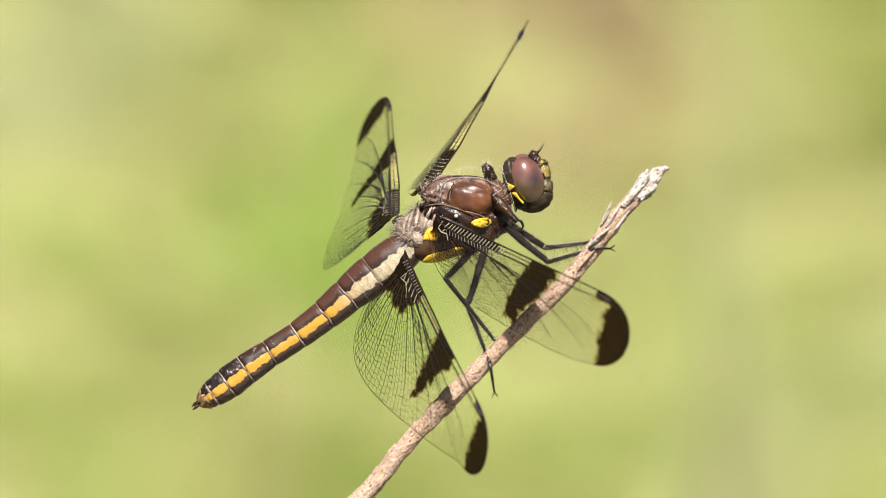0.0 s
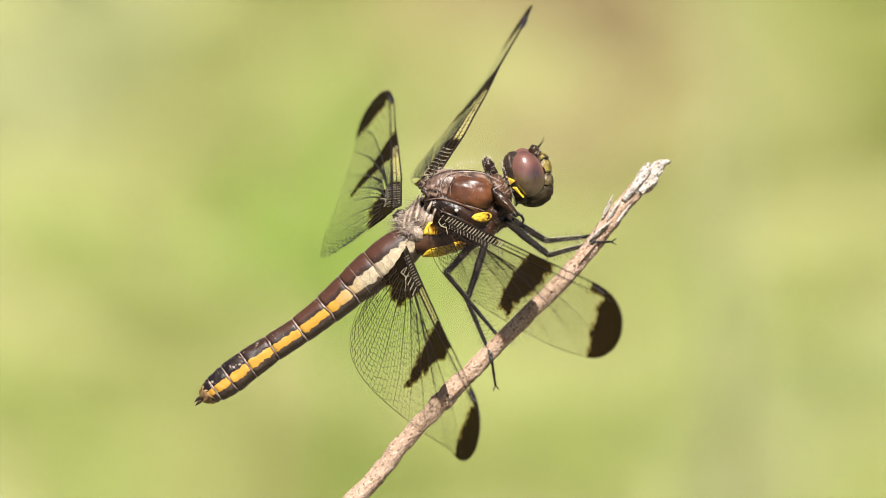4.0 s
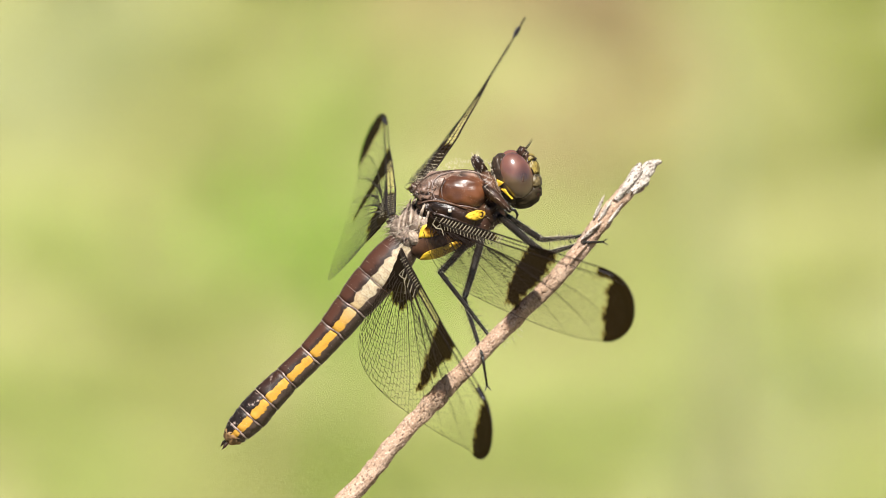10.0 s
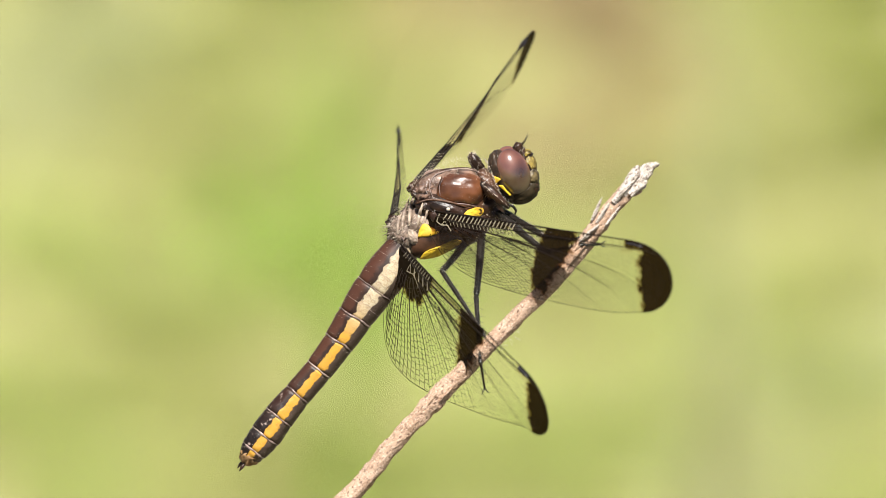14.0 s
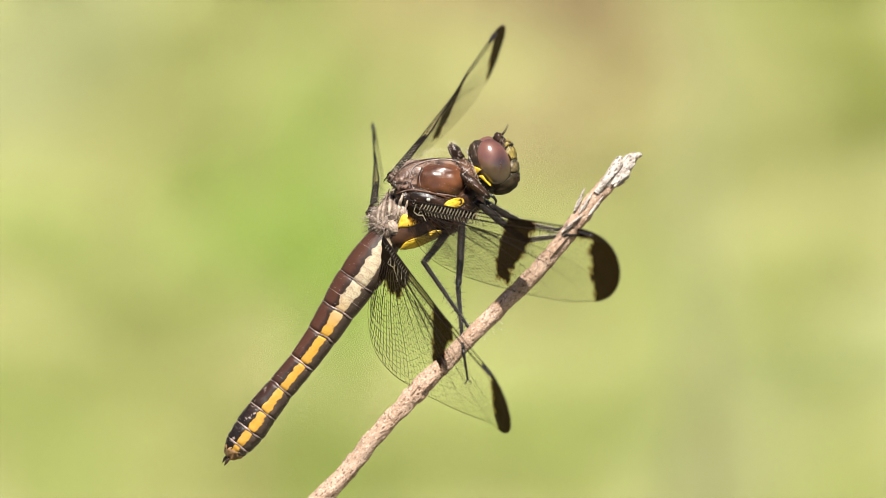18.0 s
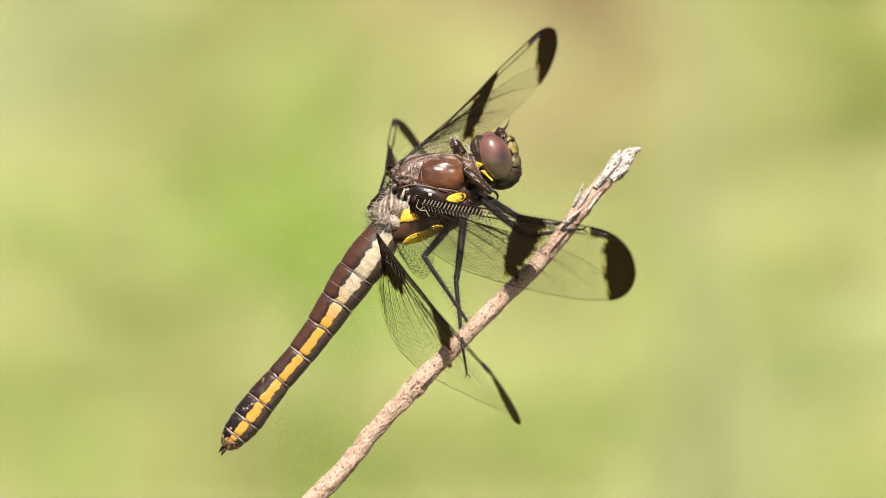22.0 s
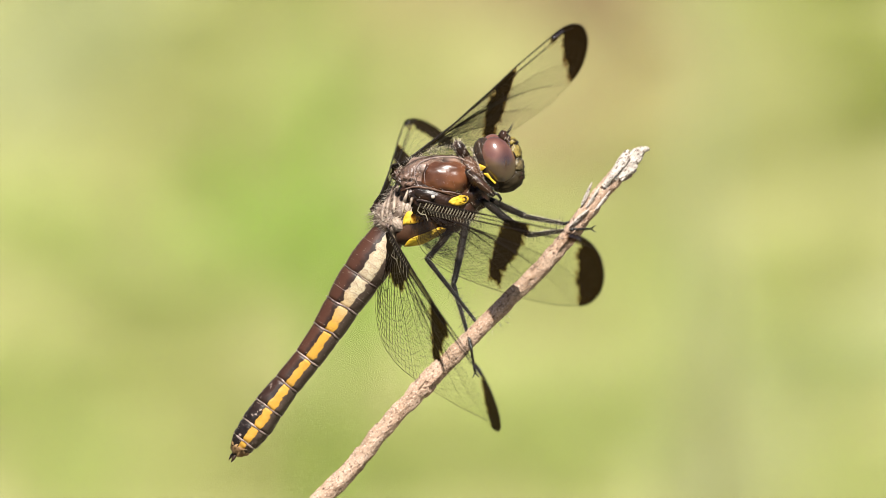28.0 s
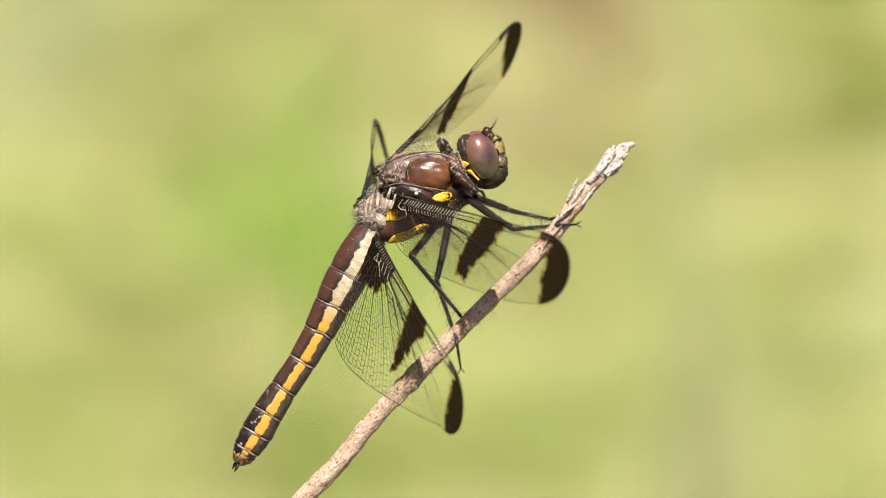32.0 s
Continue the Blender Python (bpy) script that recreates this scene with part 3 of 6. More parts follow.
# ---------------------------------------------------------------- the twig
def build_twig():
    twig = new("twig")
    twig.matrix_world = VIEW @ Matrix.Translation((0, 0, 45 * U))
    tagged(twig, "dry tan twig with a broken splintered end", "twig")
    run = spline([(-30, 1570, 80, 24), (190, 1300, 110, 22), (430, 1095, 130, 20), (578, 940, 142, 17.5), (652, 866, 147, 16), (703, 803, 150, 15.5), (755, 746, 150, 15.5), (789, 710, 150, 17.5),
                  (830, 668, 150, 15.5), (905, 593, 150, 14.5), (980, 519, 150, 14.5), (1028, 467, 150, 14.5), (1060, 425, 150, 15), (1092, 382, 150, 14.5),
                  (1128, 342, 150, 14), (1146, 322, 150, 11.5)], 14)
    # the buried foot: down to the ground in a long bow
    inv = VIEW.inverted()
    p0 = VIEW @ grid(run[0][0], run[0][1], run[0][2])
    low = []
    for k in range(1, 13):
        t = k / 12
        q = Vector((p0.x - 0.075 * (1 - (1 - t) ** 2.2), p0.y + 0.02 * t, p0.z * (1 - t) - 0.03 * t))
        low.append((inv @ q, 24 * U + t * 0.0016))
    pts = [q for q, _ in reversed(low)] + [grid(a, b, c) for a, b, c, _ in run]
    rad = [q for _, q in reversed(low)] + [q * U for *_, q in run]
    for i, p in enumerate(pts):
        if i > 12:
            p += Vector((noise.noise(Vector((i * 0.19, 3, 1))), noise.noise(Vector((i * 0.19, 9, 4))), 0)) * 1.8 * U
    bm = bmesh.new()
    tube(bm, pts, rad, 40, rough=0.08)
    for v in bm.verts:
        v.co += Vector([noise.noise(v.co * 1700 + Vector((k * 7, 0, 0))) for k in range(3)]) * 1.6 * U
        x, y = (v.co.x + v.co.y) * 0.707, (v.co.y - v.co.x) * 0.707      # along and across the stem
        q = Vector((x * 500, y * 3600, v.co.z * 3600))
        v.co += Vector([noise.noise(q + Vector((k * 7, 0, 0))) for k in range(3)]) * 1.3 * U
        v.co += Vector([noise.noise(v.co * 5200 + Vector((k * 7, 0, 0))) for k in range(3)]) * 0.8 * U
    part("bark", bm, M["bark"], twig)
    rng = random.Random(11)
    # splinters round the broken end
    for i, (a, b, wa, ra, c, d, wc) in enumerate((
            (1118, 352, 4, 15, 1171, 299, 6), (1130, 348, 14, 10, 1166, 312, 20), (1112, 350, 20, 9, 1143, 303, 16), (1136, 345, -4, 10, 1156, 334, 2),
            (1122, 345, -10, 12, 1160, 300, -8), (1130, 352, 16, 8, 1158, 328, 22), (1100, 366, 18, 8, 1146, 312, 22), (1140, 322, 8, 9, 1180, 297, 8))):
        bm = bmesh.new()
        p, q = grid(a, b, wa + 145), grid(c, d, wc + 145)
        pts = [p + (q - p) * t + Vector((rng.uniform(-1, 1), rng.uniform(-1, 1), rng.uniform(-1, 1))) * 1.3 * U for t in (0, 0.25, 0.5, 0.75, 0.92, 1)]
        tube(bm, pts, [ra * U * s for s in (1, 1, 0.98, 0.92, 0.80, 0.42)], 9, 0.75, 0.3)
        for v in bm.verts:
            v.co += Vector([noise.noise(v.co * 4200 + Vector((k * 5, 0, 0))) for k in range(3)]) * 2.0 * U
        part("splinter", bm, M["wood"], twig, "bleached torn wood splinter", smooth=False)
    # torn bark flakes along the stem
    for i, (a, b, wa, c, d, wc, ra) in enumerate(((1062, 398, 14, 1080, 357, 12, 7), (1070, 402, 18, 1094, 366, 20, 7), (1086, 408, 22, 1112, 372, 20, 6), (1040, 436, 22, 1075, 404, 24, 7),
                                                  (1150, 345, 10, 1136, 356, 10, 6), (1020, 478, 22, 1052, 440, 24, 4), (795, 715, 22, 818, 690, 20, 5), (774, 722, 20, 790, 700, 24, 5))):
        bm = bmesh.new()
        p, q = grid(a, b, wa + 145), grid(c, d, wc + 145)
        tube(bm, [p + (q - p) * t for t in (0, 0.3, 0.6, 0.85, 1)], [ra * U * s for s in (0.7, 1, 0.9, 0.6, 0.12)], 6, 0.5, 0.3)
        part("bark_flake", bm, M["wood"] if i < 4 else M["bark"], twig, smooth=False)
    # loose fibres
    bm = bmesh.new()
    for a, b in ((915, 605), (925, 598), (935, 590), (700, 812), (712, 800), (760, 752), (1062, 392), (660, 850), (850, 665), (905, 612)):
        for _ in range(4):
            p = grid(a + rng.uniform(-8, 8), b + rng.uniform(-8, 8), 149)
            hair(bm, p, p + Vector((rng.uniform(-.2, 1), rng.uniform(-1, .3), rng.uniform(-.5, .5))) * 14 * U, 0.5 * U)
    part("fibre", bm, M["wood"], twig, "loose pale bark fibres")
    return twig


# ---------------------------------------------------------------- the dragonfly
FORE_EDGE = [(0.0, -0.035), (0.05, -0.080), (0.13, -0.140), (0.25, -0.180), (0.40, -0.200), (0.55, -0.211), (0.70, -0.217), (0.80, -0.215), (0.87, -0.206)]
HIND_EDGE = [(0.0, -0.060), (0.02, -0.160), (0.06, -0.258), (0.14, -0.330), (0.24, -0.350), (0.36, -0.341), (0.50, -0.312), (0.65, -0.275), (0.78, -0.236), (0.86, -0.208)]
TWIST = {"right_forewing": 17, "right_hindwing": 24, "left_forewing": 20, "left_hindwing": 12}

# long veins of a wing, from the front edge to the rear corner, in spans
FORE_VEINS = (
    ((0.10, -0.023), (0.35, -0.024), (0.60, -0.026), (0.80, -0.030), (0.92, -0.060), (0.975, -0.115)),
    ((0.15, -0.032), (0.35, -0.046), (0.55, -0.062), (0.75, -0.090), (0.89, -0.135), (0.945, -0.170)),
    ((0.38, -0.050), (0.52, -0.078), (0.67, -0.116), (0.79, -0.162), (0.86, -0.205)),
    ((0.32, -0.050), (0.46, -0.088), (0.58, -0.135), (0.68, -0.182), (0.735, -0.214)),
    ((0.15, -0.037), (0.28, -0.068), (0.42, -0.110), (0.54, -0.162), (0.61, -0.211)),
    ((0.13, -0.040), (0.25, -0.078), (0.37, -0.126), (0.46, -0.172), (0.50, -0.205)),
    ((0.12, -0.044), (0.19, -0.082), (0.27, -0.128), (0.34, -0.172), (0.37, -0.195)),
    ((0.09, -0.042), (0.13, -0.078), (0.18, -0.122), (0.21, -0.165)),
    ((0.05, -0.036), (0.06, -0.056), (0.08, -0.080), (0.10, -0.115)))
HIND_VEINS = (
    ((0.10, -0.024), (0.35, -0.026), (0.60, -0.029), (0.80, -0.034), (0.92, -0.065), (0.97, -0.115)),
    ((0.15, -0.036), (0.35, -0.054), (0.55, -0.076), (0.75, -0.112), (0.88, -0.155), (0.935, -0.172)),
    ((0.36, -0.062), (0.50, -0.098), (0.64, -0.142), (0.76, -0.192), (0.83, -0.218)),
    ((0.30, -0.064), (0.43, -0.114), (0.55, -0.172), (0.64, -0.228), (0.69, -0.262)),
    ((0.15, -0.044), (0.27, -0.082), (0.39, -0.140), (0.50, -0.208), (0.58, -0.292)),
    ((0.13, -0.049), (0.23, -0.092), (0.33, -0.154), (0.42, -0.230), (0.48, -0.316)),
    ((0.12, -0.058), (0.18, -0.110), (0.255, -0.189), (0.32, -0.273), (0.355, -0.355)),
    ((0.11, -0.064), (0.145, -0.127), (0.19, -0.208), (0.235, -0.293), (0.255, -0.357)),
    ((0.085, -0.066), (0.100, -0.134), (0.125, -0.208), (0.155, -0.288), (0.168, -0.337)),
    ((0.055, -0.064), (0.058, -0.119), (0.070, -0.182), (0.088, -0.246), (0.095, -0.295)),
    ((0.030, -0.059), (0.026, -0.098), (0.030, -0.138), (0.040, -0.196)))


def lead_edge(a):
    return 0.0 if a < 0.81 else -0.110 * (1 - math.sqrt(max(0.0, 1 - ((a - 0.81) / 0.19) ** 2.3)))


def build_wing(body, name, length, edge, mirror, label):
    """A wing: x along the span, y to the front edge; clear film, dark patches, veins."""
    L = length * U
    rng = random.Random(hash_of(name))
    hind = edge is HIND_EDGE
    soft_edge = spline(edge, 8)
    ax, bx = [p[0] for p in soft_edge], [p[1] for p in soft_edge]
    turn_at = ax[-1]

    def trail(a):
        if a <= turn_at:
            return float(np.interp(a, ax, bx))
        return -0.110 + (bx[-1] + 0.110) * math.sqrt(max(0.0, 1 - ((a - turn_at) / (1 - turn_at)) ** 2.1))

    def smoke(kd, a, b):
        """How far inside a patch a place lies, in spans (negative outside)."""
        d = -b
        wob = 0.020 * noise.noise(Vector((a * 26, b * 26, 4 + mirror + 2 * hind))) + 0.016 * noise.noise(Vector((a * 75, b * 75, 7)))
        if kd == "tip_patch":
            deep = lead_edge(a) - b
            inner = float(np.interp(d, (0.0, 0.025, 0.05, 0.09, 0.14, 0.19, 0.24), (0.885, 0.880, 0.870, 0.868, 0.874, 0.882, 0.892)))
            return max(a - inner + 0.7 * wob, min(a - 0.812, 0.021 - deep))
        if kd == "node_patch":
            if hind:
                lo = float(np.interp(d, (0.0, 0.05, 0.09, 0.13, 0.17, 0.23), (0.428, 0.434, 0.446, 0.455, 0.458, 0.470)))
                hi = float(np.interp(d, (0.0, 0.04, 0.07, 0.10, 0.15, 0.22), (0.596, 0.584, 0.556, 0.540, 0.528, 0.500)))
                end = 0.218
            else:
                lo = float(np.interp(d, (0.0, 0.04, 0.08, 0.12, 0.18), (0.500, 0.490, 0.470, 0.460, 0.462)))
                hi = float(np.interp(d, (0.0, 0.03, 0.07, 0.10, 0.14, 0.19), (0.612, 0.610, 0.592, 0.574, 0.538, 0.504)))
                end = 0.180
            return min(a - lo, hi - a, end - d) + wob
        reach, depth = (0.235, 0.118) if hind else (0.250, 0.052)
        if d < 0.023:
            return (0.235 if hind else 0.345 if mirror > 0 else 0.25) - a
        return min(reach - 0.5 * max(0, d - 0.035) - a, (depth - d) * 0.9) + 0.6 * wob

    def kind(a, b):
        best = max(("tip_patch", "node_patch", "base_patch"), key=lambda q: smoke(q, a, b))
        return best if smoke(best, a, b) > -0.022 else "film"

    def lift(a, b):
        keel = (0.019 if not hind else 0.020) if mirror < 0 else 0.002      # the front strip is folded
        fold = keel * max(0.0, 1 + b / 0.024) * min(1, a / 0.05) * max(0.0, min(1, (0.62 - a) / 0.35))
        pleat = 0.0022 * math.sin((b + 0.35 * a * b) * 210) * max(0, 1 + b * 6) * max(0, 1 - a * 1.6) + 0.0022 * noise.noise(Vector((a * 7, b * 11, 2)))
        return (0.010 * math.sin(a * 3.1) + pleat + fold) * L

    def place(a, b, z=0.0):
        """Washout: the root is less tilted than the tip."""
        q = radians(TWIST[name]) * max(0, (0.8 - a) / 0.8) ** (1.0 if hind else 1.2) * -mirror
        y, h = b * L, lift(a, b) + z
        return Vector((a * L, y * math.cos(q) - h * math.sin(q), y * math.sin(q) + h * math.cos(q)))
    NA, NB = 190, 48
    groups = {}
    for i in range(NA):
        for j in range(NB):
            q = []
            for di, dj in ((0, 0), (1, 0), (1, 1), (0, 1)):
                a, v = 1 - (1 - (i + di) / NA) ** 1.35, (j + dj) / NB
                q.append((i + di, j + dj, a, lead_edge(a) + (trail(a) - lead_edge(a)) * v))
            am, bmid = sum(k[2] for k in q) / 4, sum(k[3] for k in q) / 4
            groups.setdefault(kind(am, bmid), []).append(q)
    for kd in ("film", "base_patch", "node_patch", "tip_patch"):
        bm, seen = bmesh.new(), {}
        layer = bm.verts.layers.float.new("smoke")
        for q in groups.get(kd, ()):
            vs = []
            for i, j, a, b in q:
                if (i, j) not in seen:
                    seen[i, j] = bm.verts.new(place(a, b))
                    if kd != "film":
                        seen[i, j][layer] = min(1.4, max(-0.4, 0.5 + smoke(kd, a, b) / 0.030))
                vs.append(seen[i, j])
            bm.faces.new(vs)
        if kd == "film":
            wing = part(name, bm, M["film"], body, label)
        else:
            part(kd, bm, M["patch"], wing, "smoky dark brown patch")

    def ribbon(bm, run, width, z=0.02):
        for (a0, b0), (a1, b1) in zip(run, run[1:]):
            d = Vector((a1 - a0, b1 - b0, 0))
            if d.length < 1e-6:
                continue
            s = Vector((-d.y, d.x, 0)).normalized() * width * 0.5 / L
            bm.faces.new([bm.verts.new(place(a + e * s.x, b + e * s.y, z * 0.001)) for a, b, e in ((a0, b0, -1), (a1, b1, -1), (a1, b1, 1), (a0, b0, 1))])
    # front veins, real tubes
    for nm, b0, r in (("costa", 0.0, 1.9), ("subcosta", -0.011, 1.2), ("radius", -0.022, 2.0 if hind else 1.5)):
        bm = bmesh.new()
        end = 1.0 if nm == "costa" else (0.52 if nm == "subcosta" else 0.93)
        run = [k / 60 * end for k in range(61)]
        tube(bm, [place(a, lead_edge(a) + b0 * min(1, 0.45 + a * 4) * (1 if a < 0.85 else max(0, (1 - a) / 0.15))) for a in run], [r * U * (1 - 0.5 * a) for a in run], 6)
        part(nm, bm, M["vein"], wing)
    # ladder between the front veins: pale on the dark root, dark over the golden strip of the left wings
    root = 0.225 if hind else (0.37 if mirror > 0 else 0.21)
    pale, dusk = bmesh.new(), bmesh.new()
    k, count = (0.085 if mirror > 0 and not hind else 0.045), 0
    while k < 0.51:
        near = k < root
        if mirror > 0 and near:                  # bold slanting rungs over the dark root
            bars = [([(k + 0.005, -0.003), (k - 0.004, -0.0215)], 1.9 if not hind else 1.2, pale)]
            if hind and count % 2 and k > 0.06:
                bars.append(([(k - 0.004, -0.0255), (k + 0.010, -0.050)], 3.0, pale))
            elif not hind:
                bars.append(([(k + 0.004, -0.0245), (k + 0.011, -0.036)], 1.0, pale))
        else:
            ink = pale if near else dusk
            bars = [([(k, -0.001), (k - 0.004, -0.0105)], 1.4 if mirror < 0 else 0.9, ink), ([(k - 0.003, -0.0115), (k + 0.003, -0.0215)], 1.4 if mirror < 0 else 0.9, ink)]
            if near:
                bars.append(([(k + 0.004, -0.0235), (k + 0.011, -0.036)], 1.4, ink))
                if hind and k > 0.07:
                    bars.append(([(k + 0.010, -0.037), (k + 0.004, -0.050)], 1.4, ink))
        for bar, wide, ink in bars:
            ribbon(ink, bar, wide * U * rng.uniform(0.75, 1.15), 0.07 * mirror)
            if near:
                ribbon(dusk, [(a_ + 0.0045, b_) for a_, b_ in bar], 1.2 * U, 0.05 * mirror)
        k += (0.0158 if mirror > 0 else 0.0185) * rng.uniform(0.86, 1.14)
        count += 1
    while k < 0.90:                              # behind the node: fewer and darker
        ribbon(dusk, [(k, lead_edge(k) - 0.001), (k + 0.003, lead_edge(k) - 0.021)], 0.8 * U, 0.05 * mirror)
        k += 0.026 * rng.uniform(0.8, 1.2)
    part("cross_vein", pale, M["straw_vein"], wing, "straw coloured ladder of cross veins")
    part("cross_vein", dusk, M["vein"], wing, "dark rungs between the front veins")
    if mirror < 0 or hind:
        bm = bmesh.new()
        root += 0.05 if mirror < 0 else 0.01
        end = 0.495 if mirror < 0 else 0.43
        for i in range(40):
            a0, a1 = (root + (end - root) * q / 40 for q in (i, i + 1))
            for b0, b1 in ((-0.001, -0.0105), (-0.0115, -0.022)):
                bm.faces.new([bm.verts.new(place(a_, b_, 0.00002 * mirror)) for a_, b_ in ((a0, b0), (a1, b0), (a1, b1), (a0, b1))])
        part("front_strip", bm, M["strip"], wing, "golden film between the front veins")
    bm = bmesh.new()                             # the pale forked vein at the root
    fork = [(0.055, -0.030), (0.075, -0.038), (0.100, -0.036)] if not hind else [(0.085, -0.052), (0.120, -0.044), (0.150, -0.052)]
    ribbon(bm, [(fork[0][0] + 0.004, fork[0][1] + 0.024), fork[0], fork[1], fork[2], (fork[2][0] + 0.022, fork[2][1] - 0.016)], (1.2 if hind else 1.8) * U, 0.12 * mirror)
    ribbon(bm, [fork[1], (fork[1][0] + 0.012, fork[1][1] + 0.012)], 1.4 * U, 0.12 * mirror)
    part("forked_vein", bm, M["straw_vein"], wing, "pale forked root vein")
    # long veins, the lines between them, and the cross veins that close the cells
    bm, net = bmesh.new(), bmesh.new()
    fan = [np.array(spline(v, 12)) for v in (HIND_VEINS if hind else FORE_VEINS)]
    STEPS = 80

    def even(line):
        """The same run at even steps of its length."""
        go = np.concatenate([[0], np.cumsum(np.hypot(*np.diff(line, axis=0).T))])
        t = np.linspace(0, go[-1], STEPS + 1)
        return np.stack([np.interp(t, go, line[:, 0]), np.interp(t, go, line[:, 1])], 1)
    fan = [even(v) for v in fan]
    cell = 0.0250 if hind else 0.0185

    def inside(p):
        return 0.015 < p[0] < 0.992 and trail(p[0]) < p[1] < lead_edge(p[0]) - 0.012
    bold = 1.0 if mirror > 0 else 1.7            # the far wings' veins are stouter near the root
    for f_, line in enumerate(fan):
        for n_ in range(STEPS):
            p, q = tuple(line[n_]), tuple(line[n_ + 1])
            if inside(p):
                t = n_ / STEPS
                ribbon(bm, [p, q], ((3.5 if hind else 2.3) - (2.6 if hind else 1.75) * min(1, t * 1.05)) * U * (1.0 if f_ else 0.6) * (1 + (bold - 1) * 0.5), 0.03 * mirror)
    part("long_vein", bm, M["vein"], wing, "dark long veins of the wing")
    for one, two in zip(fan, fan[1:]):
        gap = np.hypot(*(one - two).T)
        lines = max(1, int(round(gap.max() / (cell * 0.95))))
        runs = [one + (two - one) * (k / lines) for k in range(lines + 1)]
        runs = [r + (0.0012 * np.array([[noise.noise(Vector((n_ * 0.33, k * 3.1, 5 + s_))) for s_ in (0, 9)] for n_ in range(STEPS + 1)]) if 0 < k < lines else 0) for k, r in enumerate(runs)]
        born = [0] * (lines + 1)
        for k in range(1, lines):                # a line begins where the gap leaves room for it
            level = lines / (k if k % 2 else max(1, k // 2 * 2)) if k > lines / 2 else lines / max(1, lines - k)
            need = cell * (1.0 if k == lines // 2 else 1.5 + 0.35 * abs(k - lines / 2) + 0.1 * level)
            born[k] = int(np.argmax(gap > min(need, gap.max() * 0.93)))
        for k in range(1, lines):
            for n_ in range(born[k], STEPS):
                p, q = tuple(runs[k][n_]), tuple(runs[k][n_ + 1])
                if inside(p) and inside(q):
                    ribbon(net, [p, q], ((1.0 if hind else 0.8) * max(0.0, 1 - 1.6 * p[0]) + (0.38 if hind else 0.27)) * U * bold)
        size = np.hypot(*np.diff(one, axis=0).T).sum()
        for n_ in range(0, STEPS + 1):
            live = [k for k in range(lines + 1) if born[k] <= n_]
            for order, (k0, k1) in enumerate(zip(live, live[1:])):
                every = max(1, int(round(cell * (0.85 if n_ > STEPS * 0.4 else 1.25) / size * STEPS)))
                if (n_ + order * (every // 2 + 1) + int(3 * noise.noise(Vector((k0, n_ * 0.05, size * 40))))) % every:
                    continue
                p = tuple(runs[k0][n_])
                q = tuple(runs[k1][min(STEPS, max(0, n_ + rng.choice((-1, 0, 0, 1))))])
                if inside(p) and inside(q):
                    ribbon(net, [p, q], ((0.95 if hind else 0.75) * max(0.0, 1 - 1.6 * p[0]) + (0.36 if hind else 0.27)) * U * bold * rng.uniform(0.75, 1.15))
    rim = [(1 - (1 - k / 120) ** 1.5, trail(1 - (1 - k / 120) ** 1.5) + 0.0006) for k in range(121)]
    ribbon(net, rim, 1.0 * U)
    part("vein_net", net, M["vein"], wing, "fine dark net of wing veins")
    bm = bmesh.new()
    tube(bm, [place(a, lead_edge(a) - 0.009) for a in (0.815, 0.83, 0.85, 0.865, 0.88)], [q * U for q in (2, 4.0, 4.2, 4.0, 2)], 6, 0.4)
    part("stigma", bm, M["stigma"], wing, "slate grey edge mark")
    return wing


def hash_of(text):
    return sum(ord(c) * (i + 3) for i, c in enumerate(text))


